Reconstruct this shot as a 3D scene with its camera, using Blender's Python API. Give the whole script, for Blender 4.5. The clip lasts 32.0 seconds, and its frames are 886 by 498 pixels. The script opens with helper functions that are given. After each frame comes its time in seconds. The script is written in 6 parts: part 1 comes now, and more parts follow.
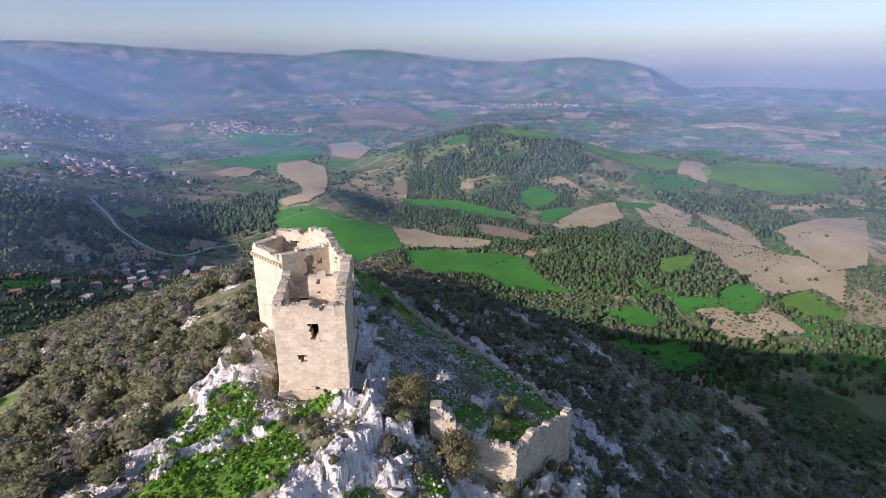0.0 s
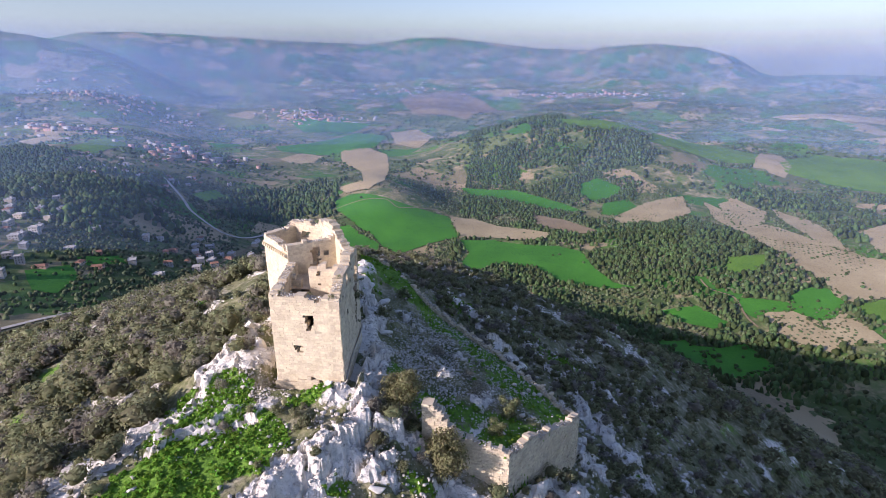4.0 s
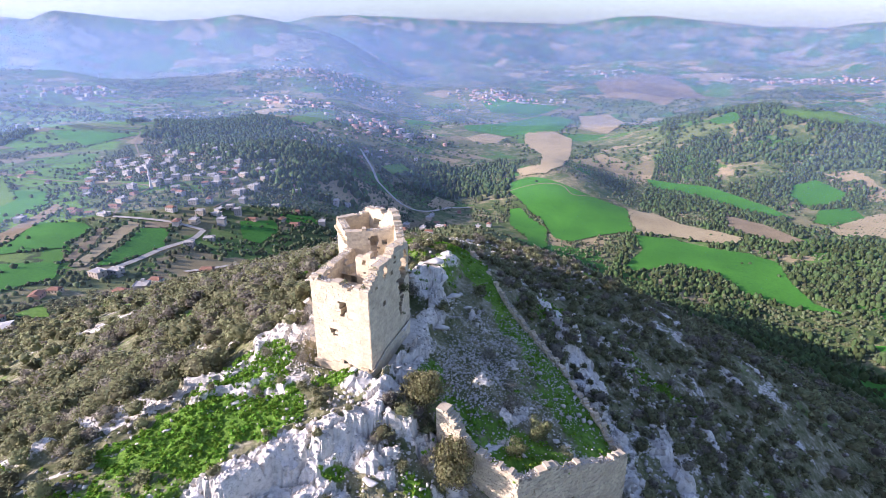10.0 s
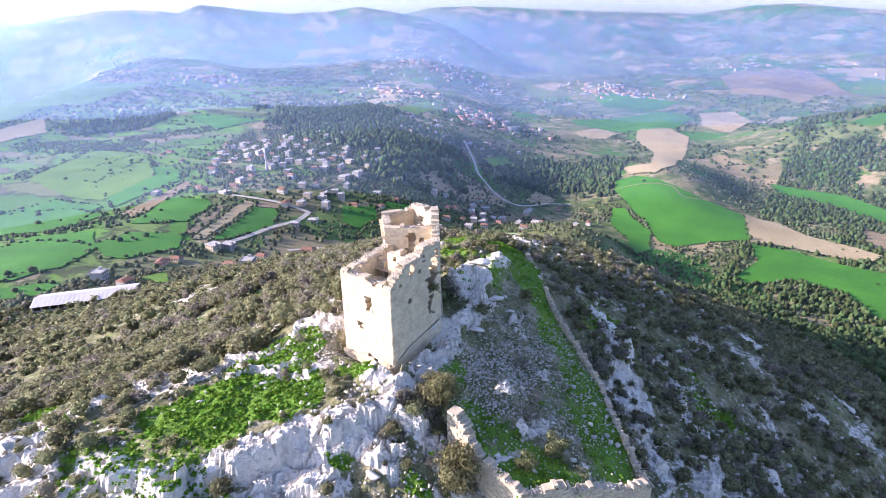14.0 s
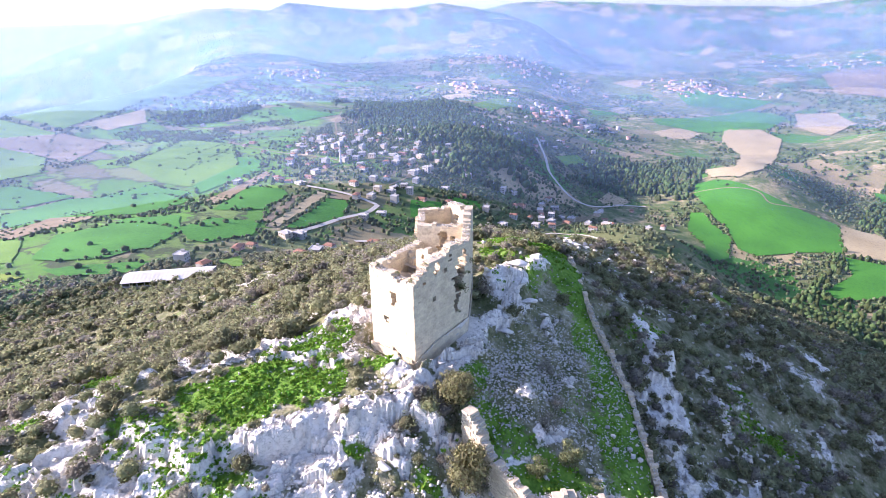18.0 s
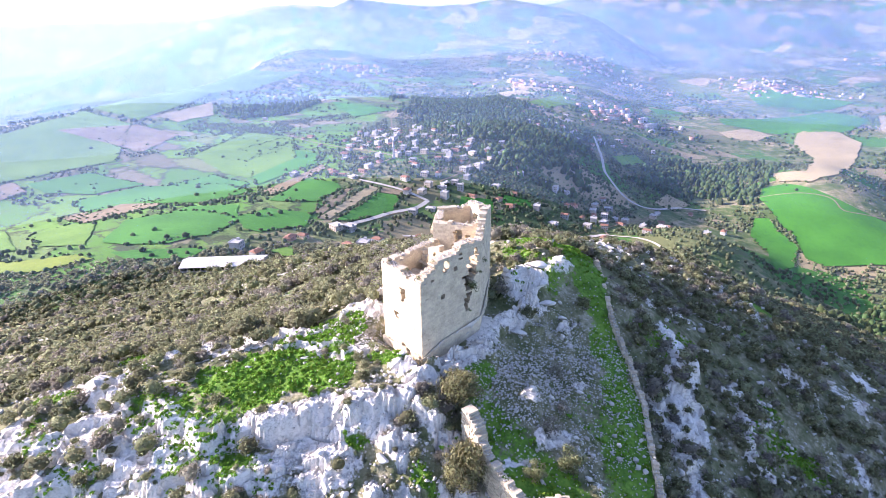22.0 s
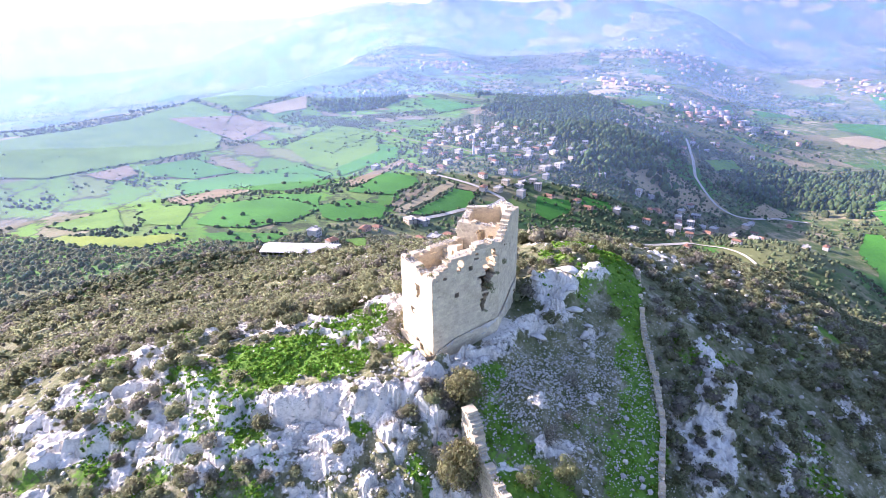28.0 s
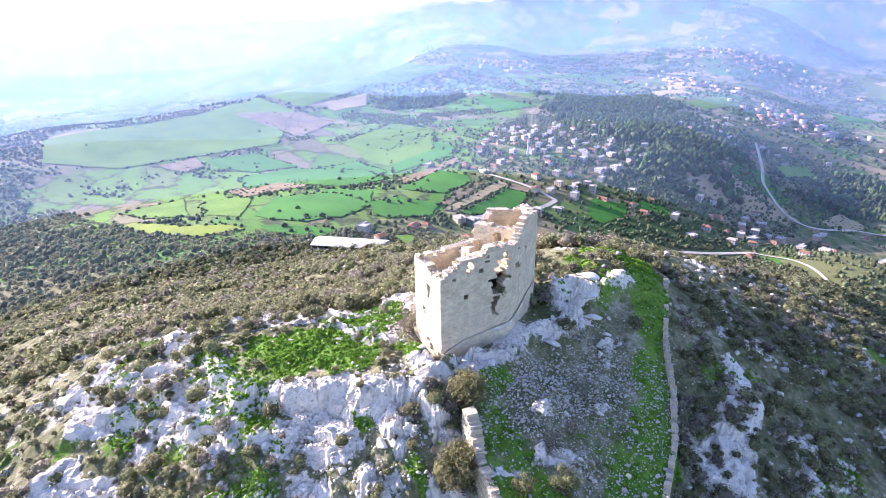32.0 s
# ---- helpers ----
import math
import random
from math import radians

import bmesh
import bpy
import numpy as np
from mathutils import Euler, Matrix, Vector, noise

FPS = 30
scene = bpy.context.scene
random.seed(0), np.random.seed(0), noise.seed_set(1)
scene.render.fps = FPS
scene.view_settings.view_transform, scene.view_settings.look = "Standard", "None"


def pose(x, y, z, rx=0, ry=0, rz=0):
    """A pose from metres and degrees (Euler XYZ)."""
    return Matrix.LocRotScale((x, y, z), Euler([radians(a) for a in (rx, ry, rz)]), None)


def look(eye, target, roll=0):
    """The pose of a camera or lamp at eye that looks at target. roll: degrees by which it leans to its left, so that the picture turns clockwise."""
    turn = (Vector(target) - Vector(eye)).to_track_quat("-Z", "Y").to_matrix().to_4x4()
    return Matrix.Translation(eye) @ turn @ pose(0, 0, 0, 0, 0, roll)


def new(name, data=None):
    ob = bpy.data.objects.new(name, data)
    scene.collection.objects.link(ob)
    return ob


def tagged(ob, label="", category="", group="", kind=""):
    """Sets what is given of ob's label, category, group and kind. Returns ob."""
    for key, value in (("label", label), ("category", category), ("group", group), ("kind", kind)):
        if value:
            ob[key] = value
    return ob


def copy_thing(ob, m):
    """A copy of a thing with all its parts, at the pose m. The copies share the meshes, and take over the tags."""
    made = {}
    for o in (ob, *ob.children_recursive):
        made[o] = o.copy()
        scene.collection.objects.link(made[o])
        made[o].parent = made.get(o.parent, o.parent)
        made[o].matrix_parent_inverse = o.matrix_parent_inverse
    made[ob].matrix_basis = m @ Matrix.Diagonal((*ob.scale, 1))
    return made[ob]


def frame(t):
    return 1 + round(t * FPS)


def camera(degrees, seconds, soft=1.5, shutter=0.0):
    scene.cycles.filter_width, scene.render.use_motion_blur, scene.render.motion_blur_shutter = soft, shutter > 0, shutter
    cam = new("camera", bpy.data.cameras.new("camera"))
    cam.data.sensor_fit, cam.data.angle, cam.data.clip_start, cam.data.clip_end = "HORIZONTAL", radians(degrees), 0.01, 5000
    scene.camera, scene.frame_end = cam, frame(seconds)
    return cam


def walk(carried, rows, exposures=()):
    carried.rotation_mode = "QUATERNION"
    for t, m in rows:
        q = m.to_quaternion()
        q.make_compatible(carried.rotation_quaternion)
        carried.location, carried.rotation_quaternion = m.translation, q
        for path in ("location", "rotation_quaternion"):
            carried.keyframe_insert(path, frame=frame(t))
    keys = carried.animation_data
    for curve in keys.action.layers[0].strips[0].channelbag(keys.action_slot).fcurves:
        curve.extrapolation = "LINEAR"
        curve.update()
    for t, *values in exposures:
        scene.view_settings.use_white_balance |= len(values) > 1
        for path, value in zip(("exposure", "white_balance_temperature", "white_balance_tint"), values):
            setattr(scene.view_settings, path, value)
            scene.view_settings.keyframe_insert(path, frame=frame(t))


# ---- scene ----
cam = camera(77.9, 32.0, soft=0.55)
METRES, EYE = 55.0, 26.0                # length of the flight, height of the first eye
ROWS = [
    (1.0, 0.0, 0.0, 0.0, -0.06, -18.04, 0.19),
    (1.5, 0.0119, 0.002, 0.0006, 0.63, -18.19, 0.21),
    (2.0, 0.0236, 0.0048, 0.0013, 1.59, -18.26, 0.23),
    (2.5, 0.0372, 0.0079, 0.0019, 2.44, -18.37, 0.28),
    (4.5, 0.1318, 0.0325, 0.0083, 6.68, -18.89, 0.3),
    (5.0, 0.1549, 0.0413, 0.0092, 8.37, -19.01, 0.27),
    (5.5, 0.1775, 0.0501, 0.01, 10.03, -19.27, 0.29),
    (6.0, 0.2, 0.0587, 0.0115, 11.67, -19.41, 0.29),
    (6.5, 0.2227, 0.0682, 0.0133, 13.34, -19.53, 0.27),
    (7.0, 0.2455, 0.0784, 0.0153, 14.97, -19.72, 0.27),
    (7.5, 0.2677, 0.0891, 0.0175, 16.62, -19.83, 0.28),
    (8.0, 0.2897, 0.1009, 0.02, 18.23, -19.94, 0.3),
    (8.5, 0.3112, 0.1125, 0.0225, 19.8, -20.05, 0.34),
    (9.0, 0.3327, 0.124, 0.0252, 21.49, -20.14, 0.34),
    (9.5, 0.3539, 0.136, 0.0279, 23.09, -20.3, 0.35),
    (10.0, 0.3743, 0.1488, 0.0304, 24.72, -20.48, 0.36),
    (10.5, 0.3942, 0.1622, 0.0329, 26.35, -20.6, 0.36),
    (11.0, 0.4141, 0.1759, 0.0349, 27.96, -20.69, 0.38),
    (11.5, 0.4339, 0.1895, 0.0371, 29.61, -20.76, 0.38),
    (12.0, 0.4538, 0.2036, 0.0396, 31.21, -20.89, 0.4),
    (12.5, 0.4736, 0.2178, 0.0417, 32.76, -21.07, 0.4),
    (13.0, 0.488, 0.229, 0.0437, 34.12, -21.14, 0.37),
    (13.5, 0.496, 0.2358, 0.0449, 35.23, -21.15, 0.38),
    (14.0, 0.5029, 0.2415, 0.0458, 35.88, -21.22, 0.4),
    (14.5, 0.5111, 0.2464, 0.0465, 36.76, -21.29, 0.44),
    (16.5, 0.5515, 0.2758, 0.0512, 40.91, -21.35, 0.48),
    (17.0, 0.5613, 0.2839, 0.0525, 41.91, -21.42, 0.51),
    (17.5, 0.5696, 0.2909, 0.0531, 42.69, -21.48, 0.53),
    (18.0, 0.5794, 0.2993, 0.0542, 43.6, -21.55, 0.56),
    (18.5, 0.5878, 0.3063, 0.0549, 44.34, -21.64, 0.55),
    (19.0, 0.5974, 0.3151, 0.0554, 45.15, -21.72, 0.58),
    (19.5, 0.6053, 0.3225, 0.0559, 45.85, -21.74, 0.58),
    (20.0, 0.6152, 0.3316, 0.0564, 46.71, -21.72, 0.59),
    (20.5, 0.6231, 0.3389, 0.0567, 47.45, -21.8, 0.6),
    (21.0, 0.6325, 0.3477, 0.0576, 48.18, -21.76, 0.58),
    (21.5, 0.6399, 0.3554, 0.0583, 48.74, -21.79, 0.59),
    (22.0, 0.6481, 0.365, 0.0594, 49.49, -21.85, 0.6),
    (22.5, 0.6549, 0.3732, 0.0605, 50.16, -21.79, 0.59),
    (23.0, 0.6637, 0.3822, 0.0615, 51.12, -21.74, 0.59),
    (23.5, 0.6717, 0.3902, 0.0619, 51.93, -21.75, 0.56),
    (24.0, 0.6809, 0.3997, 0.0627, 52.66, -21.82, 0.56),
    (24.5, 0.6882, 0.4084, 0.0631, 53.31, -21.9, 0.56),
    (25.0, 0.6961, 0.4186, 0.0638, 53.99, -21.95, 0.56),
    (25.5, 0.7035, 0.4268, 0.0638, 54.63, -21.99, 0.58),
    (27.5, 0.7327, 0.4649, 0.0653, 57.67, -22.09, 0.61),
    (28.0, 0.7401, 0.476, 0.0657, 58.45, -22.08, 0.62),
    (28.5, 0.7467, 0.4852, 0.0658, 59.24, -22.02, 0.63),
    (29.0, 0.7542, 0.4964, 0.0665, 60.17, -22.08, 0.64),
    (29.5, 0.7598, 0.5062, 0.067, 60.84, -22.11, 0.64),
    (30.0, 0.7666, 0.5175, 0.068, 61.58, -22.1, 0.64),
    (30.5, 0.7717, 0.5271, 0.069, 62.18, -22.13, 0.66),
    (31.0, 0.7783, 0.5383, 0.0701, 63.06, -22.03, 0.66),
    (31.5, 0.7833, 0.5483, 0.0711, 63.8, -22.1, 0.66),
    (32.0, 0.7897, 0.5598, 0.0721, 64.51, -22.15, 0.68),
]
EXPOSURES = [(0, 0.12, 5740, 30), (6, 0.51, 5740, 31), (13, 1.06, 5740, 32), (20, 1.41, 5740, 33), (32, 1.46, 5740, 33)]
walk(cam, [(t, pose(METRES * x, METRES * y, EYE + METRES * z, 90 + pitch, roll, yaw)) for t, x, y, z, yaw, pitch, roll in ROWS], EXPOSURES)

# ---- light ----
SUN_AZ, SUN_EL = 127.0, 21.5            # degrees left of the first view, degrees above the horizon
world = bpy.data.worlds.new("world")
scene.world = world
world.use_nodes = True
wn, wl = world.node_tree.nodes, world.node_tree.links
sky = wn.new("ShaderNodeTexSky")
sky.sky_type, sky.sun_disc = "NISHITA", False
sky.sun_elevation, sky.sun_rotation = radians(SUN_EL), radians(-SUN_AZ)
sky.altitude, sky.air_density, sky.dust_density, sky.ozone_density = 250, 1.05, 1.3, 1.6
wn["Background"].inputs["Strength"].default_value = 0.12
wl.new(sky.outputs["Color"], wn["Background"].inputs["Color"])
lamp = bpy.data.lights.new("sun", "SUN")
lamp.energy, lamp.angle, lamp.color = 5.0, radians(0.6), (1.0, 0.885, 0.71)
sun = new("sun", lamp)
to_sun = Vector((-math.sin(radians(SUN_AZ)) * math.cos(radians(SUN_EL)), math.cos(radians(SUN_AZ)) * math.cos(radians(SUN_EL)), math.sin(radians(SUN_EL))))
sun.matrix_world = look(to_sun * 300, (0, 0, 0))
scene.cycles.transparent_max_bounces = 24


# ---- materials ----
def material(name, rough=0.9):
    m = bpy.data.materials.new(name)
    m.use_nodes = True
    n, l = m.node_tree.nodes, m.node_tree.links
    b = n["Principled BSDF"]
    b.inputs["Roughness"].default_value = rough
    b.inputs["Specular IOR Level"].default_value = 0.25
    return m, n, l, b


def noise_node(n, l, size, detail=5.0, rough=0.55, space="Object", seed=0.0):
    """A noise whose features are about size metres wide."""
    at = n.new("ShaderNodeTexCoord")
    t = n.new("ShaderNodeTexNoise")
    t.noise_dimensions = "4D"
    t.inputs["W"].default_value = seed
    t.inputs["Scale"].default_value, t.inputs["Detail"].default_value, t.inputs["Roughness"].default_value = 1.0 / size, detail, rough
    l.new(at.outputs[space], t.inputs["Vector"])
    return t


def colours(n, l, source, stops):
    r = n.new("ShaderNodeValToRGB")
    while len(r.color_ramp.elements) < len(stops):
        r.color_ramp.elements.new(0.5)
    for e, (p, c) in zip(r.color_ramp.elements, stops):
        e.position, e.color = p, (*c, 1)
    l.new(source, r.inputs["Fac"])
    return r.outputs["Color"]


def mix(n, l, fac, a, b, blend="MIX"):
    m = n.new("ShaderNodeMix")
    m.data_type, m.blend_type = "RGBA", blend
    for key, v in ((0, fac), (6, a), (7, b)):
        if isinstance(v, (int, float)):
            m.inputs[key].default_value = v
        elif isinstance(v, tuple):
            m.inputs[key].default_value = (*v, 1)
        else:
            l.new(v, m.inputs[key])
    return m.outputs[2]


def math_node(n, l, op, a, b=0.0, clamp=False):
    m = n.new("ShaderNodeMath")
    m.operation, m.use_clamp = op, clamp
    for k, v in enumerate((a, b)):
        if isinstance(v, (int, float)):
            m.inputs[k].default_value = v
        else:
            l.new(v, m.inputs[k])
    return m.outputs[0]


def relief(n, l, b, source, strength, distance):
    u = n.new("ShaderNodeBump")
    u.inputs["Strength"].default_value, u.inputs["Distance"].default_value = strength, distance
    l.new(source, u.inputs["Height"])
    l.new(u.outputs["Normal"], b.inputs["Normal"])


def cloth_of(name, dark, light, size, rough=0.95, fine=0.15, depth=0.0, vary=0.0, leaf=0.0):
    """Two tones at two scales, some relief, and a shade of its own for every island of the mesh."""
    m, n, l, b = material(name, rough)
    big, small = noise_node(n, l, size, 5), noise_node(n, l, size * fine, 4, 0.6, seed=3.0)
    f = math_node(n, l, "ADD", math_node(n, l, "MULTIPLY", big.outputs[0], 0.55), math_node(n, l, "MULTIPLY", small.outputs[0], 0.45))
    col = colours(n, l, f, [(0.34, dark), (0.66, light)])
    if vary:
        g = n.new("ShaderNodeNewGeometry")
        v = math_node(n, l, "ADD", math_node(n, l, "MULTIPLY", g.outputs["Random Per Island"], 2 * vary), 1 - vary)
        h = n.new("ShaderNodeHueSaturation")
        l.new(v, h.inputs["Value"])
        l.new(col, h.inputs["Color"])
        l.new(math_node(n, l, "ADD", math_node(n, l, "MULTIPLY", g.outputs["Random Per Island"], 0.05 if leaf else 0.012), 0.475 if leaf else 0.494), h.inputs["Hue"])
        col = h.outputs["Color"]
    l.new(col, b.inputs["Base Color"])
    if depth:
        relief(n, l, b, small.outputs[0], 0.8, depth)
    if leaf:
        thin, both = n.new("ShaderNodeBsdfTranslucent"), n.new("ShaderNodeMixShader")
        both.inputs[0].default_value = leaf
        l.new(col, thin.inputs["Color"])
        l.new(b.outputs[0], both.inputs[1])
        l.new(thin.outputs[0], both.inputs[2])
        l.new(both.outputs[0], n["Material Output"].inputs["Surface"])
    return m


MASONRY = cloth_of("masonry", (0.51, 0.42, 0.285), (0.78, 0.685, 0.495), 1.6, 0.92, 0.12, 0.03, 0.08)
MORTAR = cloth_of("mortar", (0.44, 0.36, 0.25), (0.66, 0.57, 0.42), 0.9, 0.95, 0.15, 0.02)
LIMESTONE = cloth_of("limestone", (0.46, 0.425, 0.37), (0.80, 0.75, 0.67), 1.3, 0.9, 0.14, 0.06, 0.1)
STONES = cloth_of("loose_stones", (0.40, 0.37, 0.32), (0.66, 0.62, 0.55), 0.8, 0.9, 0.2, 0.02, 0.18)
CROP = cloth_of("young_wheat", (0.03, 0.145, 0.012), (0.075, 0.27, 0.022), 60, 0.9, 0.04)
MEADOW = cloth_of("meadow", (0.08, 0.18, 0.018), (0.165, 0.30, 0.035), 45, 0.92, 0.05)
YELLOW = cloth_of("flowering_meadow", (0.13, 0.20, 0.02), (0.26, 0.32, 0.03), 30, 0.92, 0.06)
SOIL = cloth_of("bare_tan_soil", (0.32, 0.255, 0.135), (0.50, 0.41, 0.235), 40, 0.95, 0.06)
FALLOW = cloth_of("fallow_soil", (0.19, 0.145, 0.08), (0.34, 0.265, 0.155), 30, 0.95, 0.07)
ROAD = cloth_of("pale_gravel_road", (0.44, 0.39, 0.31), (0.66, 0.60, 0.50), 9, 0.95, 0.1)
PINE = cloth_of("pine_needles", (0.05, 0.085, 0.028), (0.13, 0.185, 0.06), 6, 0.8, 0.1, 0.0, 0.45, 0.35)
ORCHARD = cloth_of("orchard_leaves", (0.085, 0.115, 0.05), (0.20, 0.225, 0.11), 6, 0.8, 0.1, 0.0, 0.45, 0.35)
OLIVE = cloth_of("grey_green_leaves", (0.19, 0.195, 0.10), (0.37, 0.365, 0.205), 5, 0.8, 0.1, 0.0, 0.4, 0.55)
MAQUIS = cloth_of("evergreen_scrub", (0.155, 0.165, 0.078), (0.34, 0.34, 0.19), 3, 0.8, 0.1, 0.0, 0.45, 0.58)
DRYBUSH = cloth_of("dry_twigs", (0.19, 0.172, 0.13), (0.39, 0.36, 0.285), 2, 0.9, 0.1, 0.0, 0.35, 0.55)
BROWNBUSH = cloth_of("olive_brown_leaves", (0.15, 0.15, 0.065), (0.33, 0.31, 0.16), 2, 0.8, 0.1, 0.0, 0.25, 0.5)
PALEBUSH = cloth_of("pale_olive_leaves", (0.17, 0.18, 0.075), (0.33, 0.34, 0.17), 2, 0.8, 0.1, 0.0, 0.25, 0.5)
BARK = cloth_of("bark", (0.06, 0.045, 0.03), (0.16, 0.12, 0.085), 0.3, 0.95, 0.2, 0.01)
HERB = cloth_of("fresh_herbs", (0.08, 0.19, 0.013), (0.24, 0.42, 0.04), 1.2, 0.85, 0.2, 0.0, 0.3, 0.3)
PAINT = {"white": cloth_of("white_render", (0.38, 0.36, 0.33), (0.58, 0.55, 0.51), 4, 0.9, 0.1), "cream": cloth_of("cream_render", (0.40, 0.34, 0.26), (0.58, 0.50, 0.40), 4, 0.9, 0.1),
         "grey": cloth_of("bare_concrete", (0.28, 0.27, 0.25), (0.44, 0.42, 0.39), 4, 0.92, 0.1), "pink": cloth_of("pink_render", (0.48, 0.29, 0.22), (0.62, 0.40, 0.31), 4, 0.9, 0.1)}
TILES = cloth_of("red_roof_tiles", (0.22, 0.11, 0.07), (0.38, 0.21, 0.14), 2.5, 0.85, 0.12)
FLATROOF = cloth_of("concrete_roof", (0.36, 0.34, 0.31), (0.58, 0.55, 0.51), 3, 0.9, 0.1)
SHEET = cloth_of("pale_metal_roof", (0.55, 0.52, 0.47), (0.74, 0.71, 0.65), 12, 0.6, 0.06)
DARK = cloth_of("dark_opening", (0.010, 0.009, 0.008), (0.022, 0.020, 0.018), 1, 0.6)


def ground_material():
    m, n, l, b = material("ground", 0.95)
    at = n.new("ShaderNodeAttribute")
    at.attribute_name = "cover"
    part_of = n.new("ShaderNodeSeparateColor")
    l.new(at.outputs["Color"], part_of.inputs["Color"])
    rock, grass, near = part_of.outputs[0], part_of.outputs[1], part_of.outputs[2]
    fine, mid, big = noise_node(n, l, 0.5, 6, 0.65), noise_node(n, l, 4.0, 6, 0.6, seed=2.0), noise_node(n, l, 70.0, 6, 0.6, seed=5.0)
    wide, grit = noise_node(n, l, 16.0, 6, 0.65, seed=8.0), noise_node(n, l, 0.9, 7, 0.7, seed=12.0)
    at1, bent = n.new("ShaderNodeTexCoord"), n.new("ShaderNodeVectorMath")
    bent.operation = "MULTIPLY_ADD"
    bent.inputs[1].default_value = (5.0, 5.0, 2.0)
    l.new(mid.outputs["Color"], bent.inputs[0])
    l.new(at1.outputs["Object"], bent.inputs[2])
    beds = n.new("ShaderNodeMapping")
    beds.inputs["Rotation"].default_value, beds.inputs["Scale"].default_value = (0, 0, radians(-58)), (0.15, 0.40, 0.4)
    l.new(bent.outputs[0], beds.inputs["Vector"])
    crack = n.new("ShaderNodeTexVoronoi")
    crack.feature = "DISTANCE_TO_EDGE"
    l.new(beds.outputs[0], crack.inputs["Vector"])
    split = math_node(n, l, "MULTIPLY", math_node(n, l, "SUBTRACT", math_node(n, l, "MULTIPLY", math_node(n, l, "SUBTRACT", mid.outputs[0], 0.34), 0.20), crack.outputs["Distance"]), 26.0, True)
    stone = colours(n, l, math_node(n, l, "ADD", math_node(n, l, "MULTIPLY", grit.outputs[0], 0.55), math_node(n, l, "MULTIPLY", mid.outputs[0], 0.45)),
                    [(0.34, (0.30, 0.275, 0.235)), (0.41, (0.54, 0.50, 0.435)), (0.48, (0.74, 0.69, 0.61)), (0.58, (0.83, 0.785, 0.71))])
    stone = mix(n, l, math_node(n, l, "MULTIPLY", split, 0.4), stone, (0.17, 0.155, 0.10))
    earth = colours(n, l, math_node(n, l, "ADD", math_node(n, l, "MULTIPLY", mid.outputs[0], 0.5), math_node(n, l, "MULTIPLY", grit.outputs[0], 0.5)),
                    [(0.36, (0.07, 0.085, 0.03)), (0.46, (0.14, 0.15, 0.065)), (0.54, (0.25, 0.235, 0.135)), (0.62, (0.46, 0.42, 0.31))])
    herb = colours(n, l, math_node(n, l, "ADD", math_node(n, l, "MULTIPLY", fine.outputs[0], 0.5), math_node(n, l, "MULTIPLY", mid.outputs[0], 0.5)),
                   [(0.36, (0.05, 0.12, 0.014)), (0.5, (0.12, 0.24, 0.026)), (0.64, (0.22, 0.36, 0.05))])
    cell = n.new("ShaderNodeTexVoronoi")
    cell.inputs["Scale"].default_value, cell.inputs["Randomness"].default_value = 1 / 95.0, 0.9
    warp = n.new("ShaderNodeVectorMath")
    warp.operation = "MULTIPLY_ADD"
    warp.inputs[1].default_value = (60, 60, 0)
    at2 = n.new("ShaderNodeTexCoord")
    l.new(wide.outputs["Color"], warp.inputs[0])
    l.new(at2.outputs["Object"], warp.inputs[2])
    flat = n.new("ShaderNodeVectorMath")
    flat.operation = "MULTIPLY"
    flat.inputs[1].default_value = (1, 1, 0)
    l.new(warp.outputs[0], flat.inputs[0])
    l.new(flat.outputs[0], cell.inputs["Vector"])
    plot = n.new("ShaderNodeSeparateColor")
    l.new(cell.outputs["Color"], plot.inputs["Color"])
    scrubby = colours(n, l, math_node(n, l, "ADD", math_node(n, l, "MULTIPLY", big.outputs[0], 0.4), math_node(n, l, "MULTIPLY", wide.outputs[0], 0.6)),
                      [(0.38, (0.055, 0.095, 0.028)), (0.47, (0.105, 0.15, 0.045)), (0.53, (0.20, 0.20, 0.09)), (0.60, (0.40, 0.32, 0.185)), (0.68, (0.52, 0.42, 0.25))])
    tilled = colours(n, l, plot.outputs[0], [(0.0, (0.045, 0.17, 0.02)), (0.35, (0.11, 0.22, 0.035)), (0.55, (0.20, 0.18, 0.09)), (0.75, (0.44, 0.34, 0.19)), (0.95, (0.08, 0.12, 0.035))])
    valley = mix(n, l, math_node(n, l, "MULTIPLY", math_node(n, l, "SUBTRACT", math_node(n, l, "ADD", math_node(n, l, "MULTIPLY", plot.outputs[1], 0.5), big.outputs[0]), 0.66), 9.0, True), scrubby, tilled)
    strips, rims = n.new("ShaderNodeTexVoronoi"), n.new("ShaderNodeTexVoronoi")
    rims.feature = "DISTANCE_TO_EDGE"
    long = n.new("ShaderNodeMapping")
    long.inputs["Rotation"].default_value, long.inputs["Scale"].default_value = (0, 0, radians(-32)), (1 / 140.0, 1 / 42.0, 1)
    l.new(flat.outputs[0], long.inputs["Vector"])
    for v in (strips, rims):
        v.inputs["Scale"].default_value = 1.0
        l.new(long.outputs[0], v.inputs["Vector"])
    strip = n.new("ShaderNodeSeparateColor")
    l.new(strips.outputs["Color"], strip.inputs["Color"])
    terrace = colours(n, l, strip.outputs[0], [(0.0, (0.07, 0.21, 0.02)), (0.35, (0.14, 0.28, 0.03)), (0.6, (0.10, 0.25, 0.025)), (0.78, (0.17, 0.22, 0.06)), (0.86, (0.25, 0.21, 0.12)), (1.0, (0.16, 0.15, 0.08))])
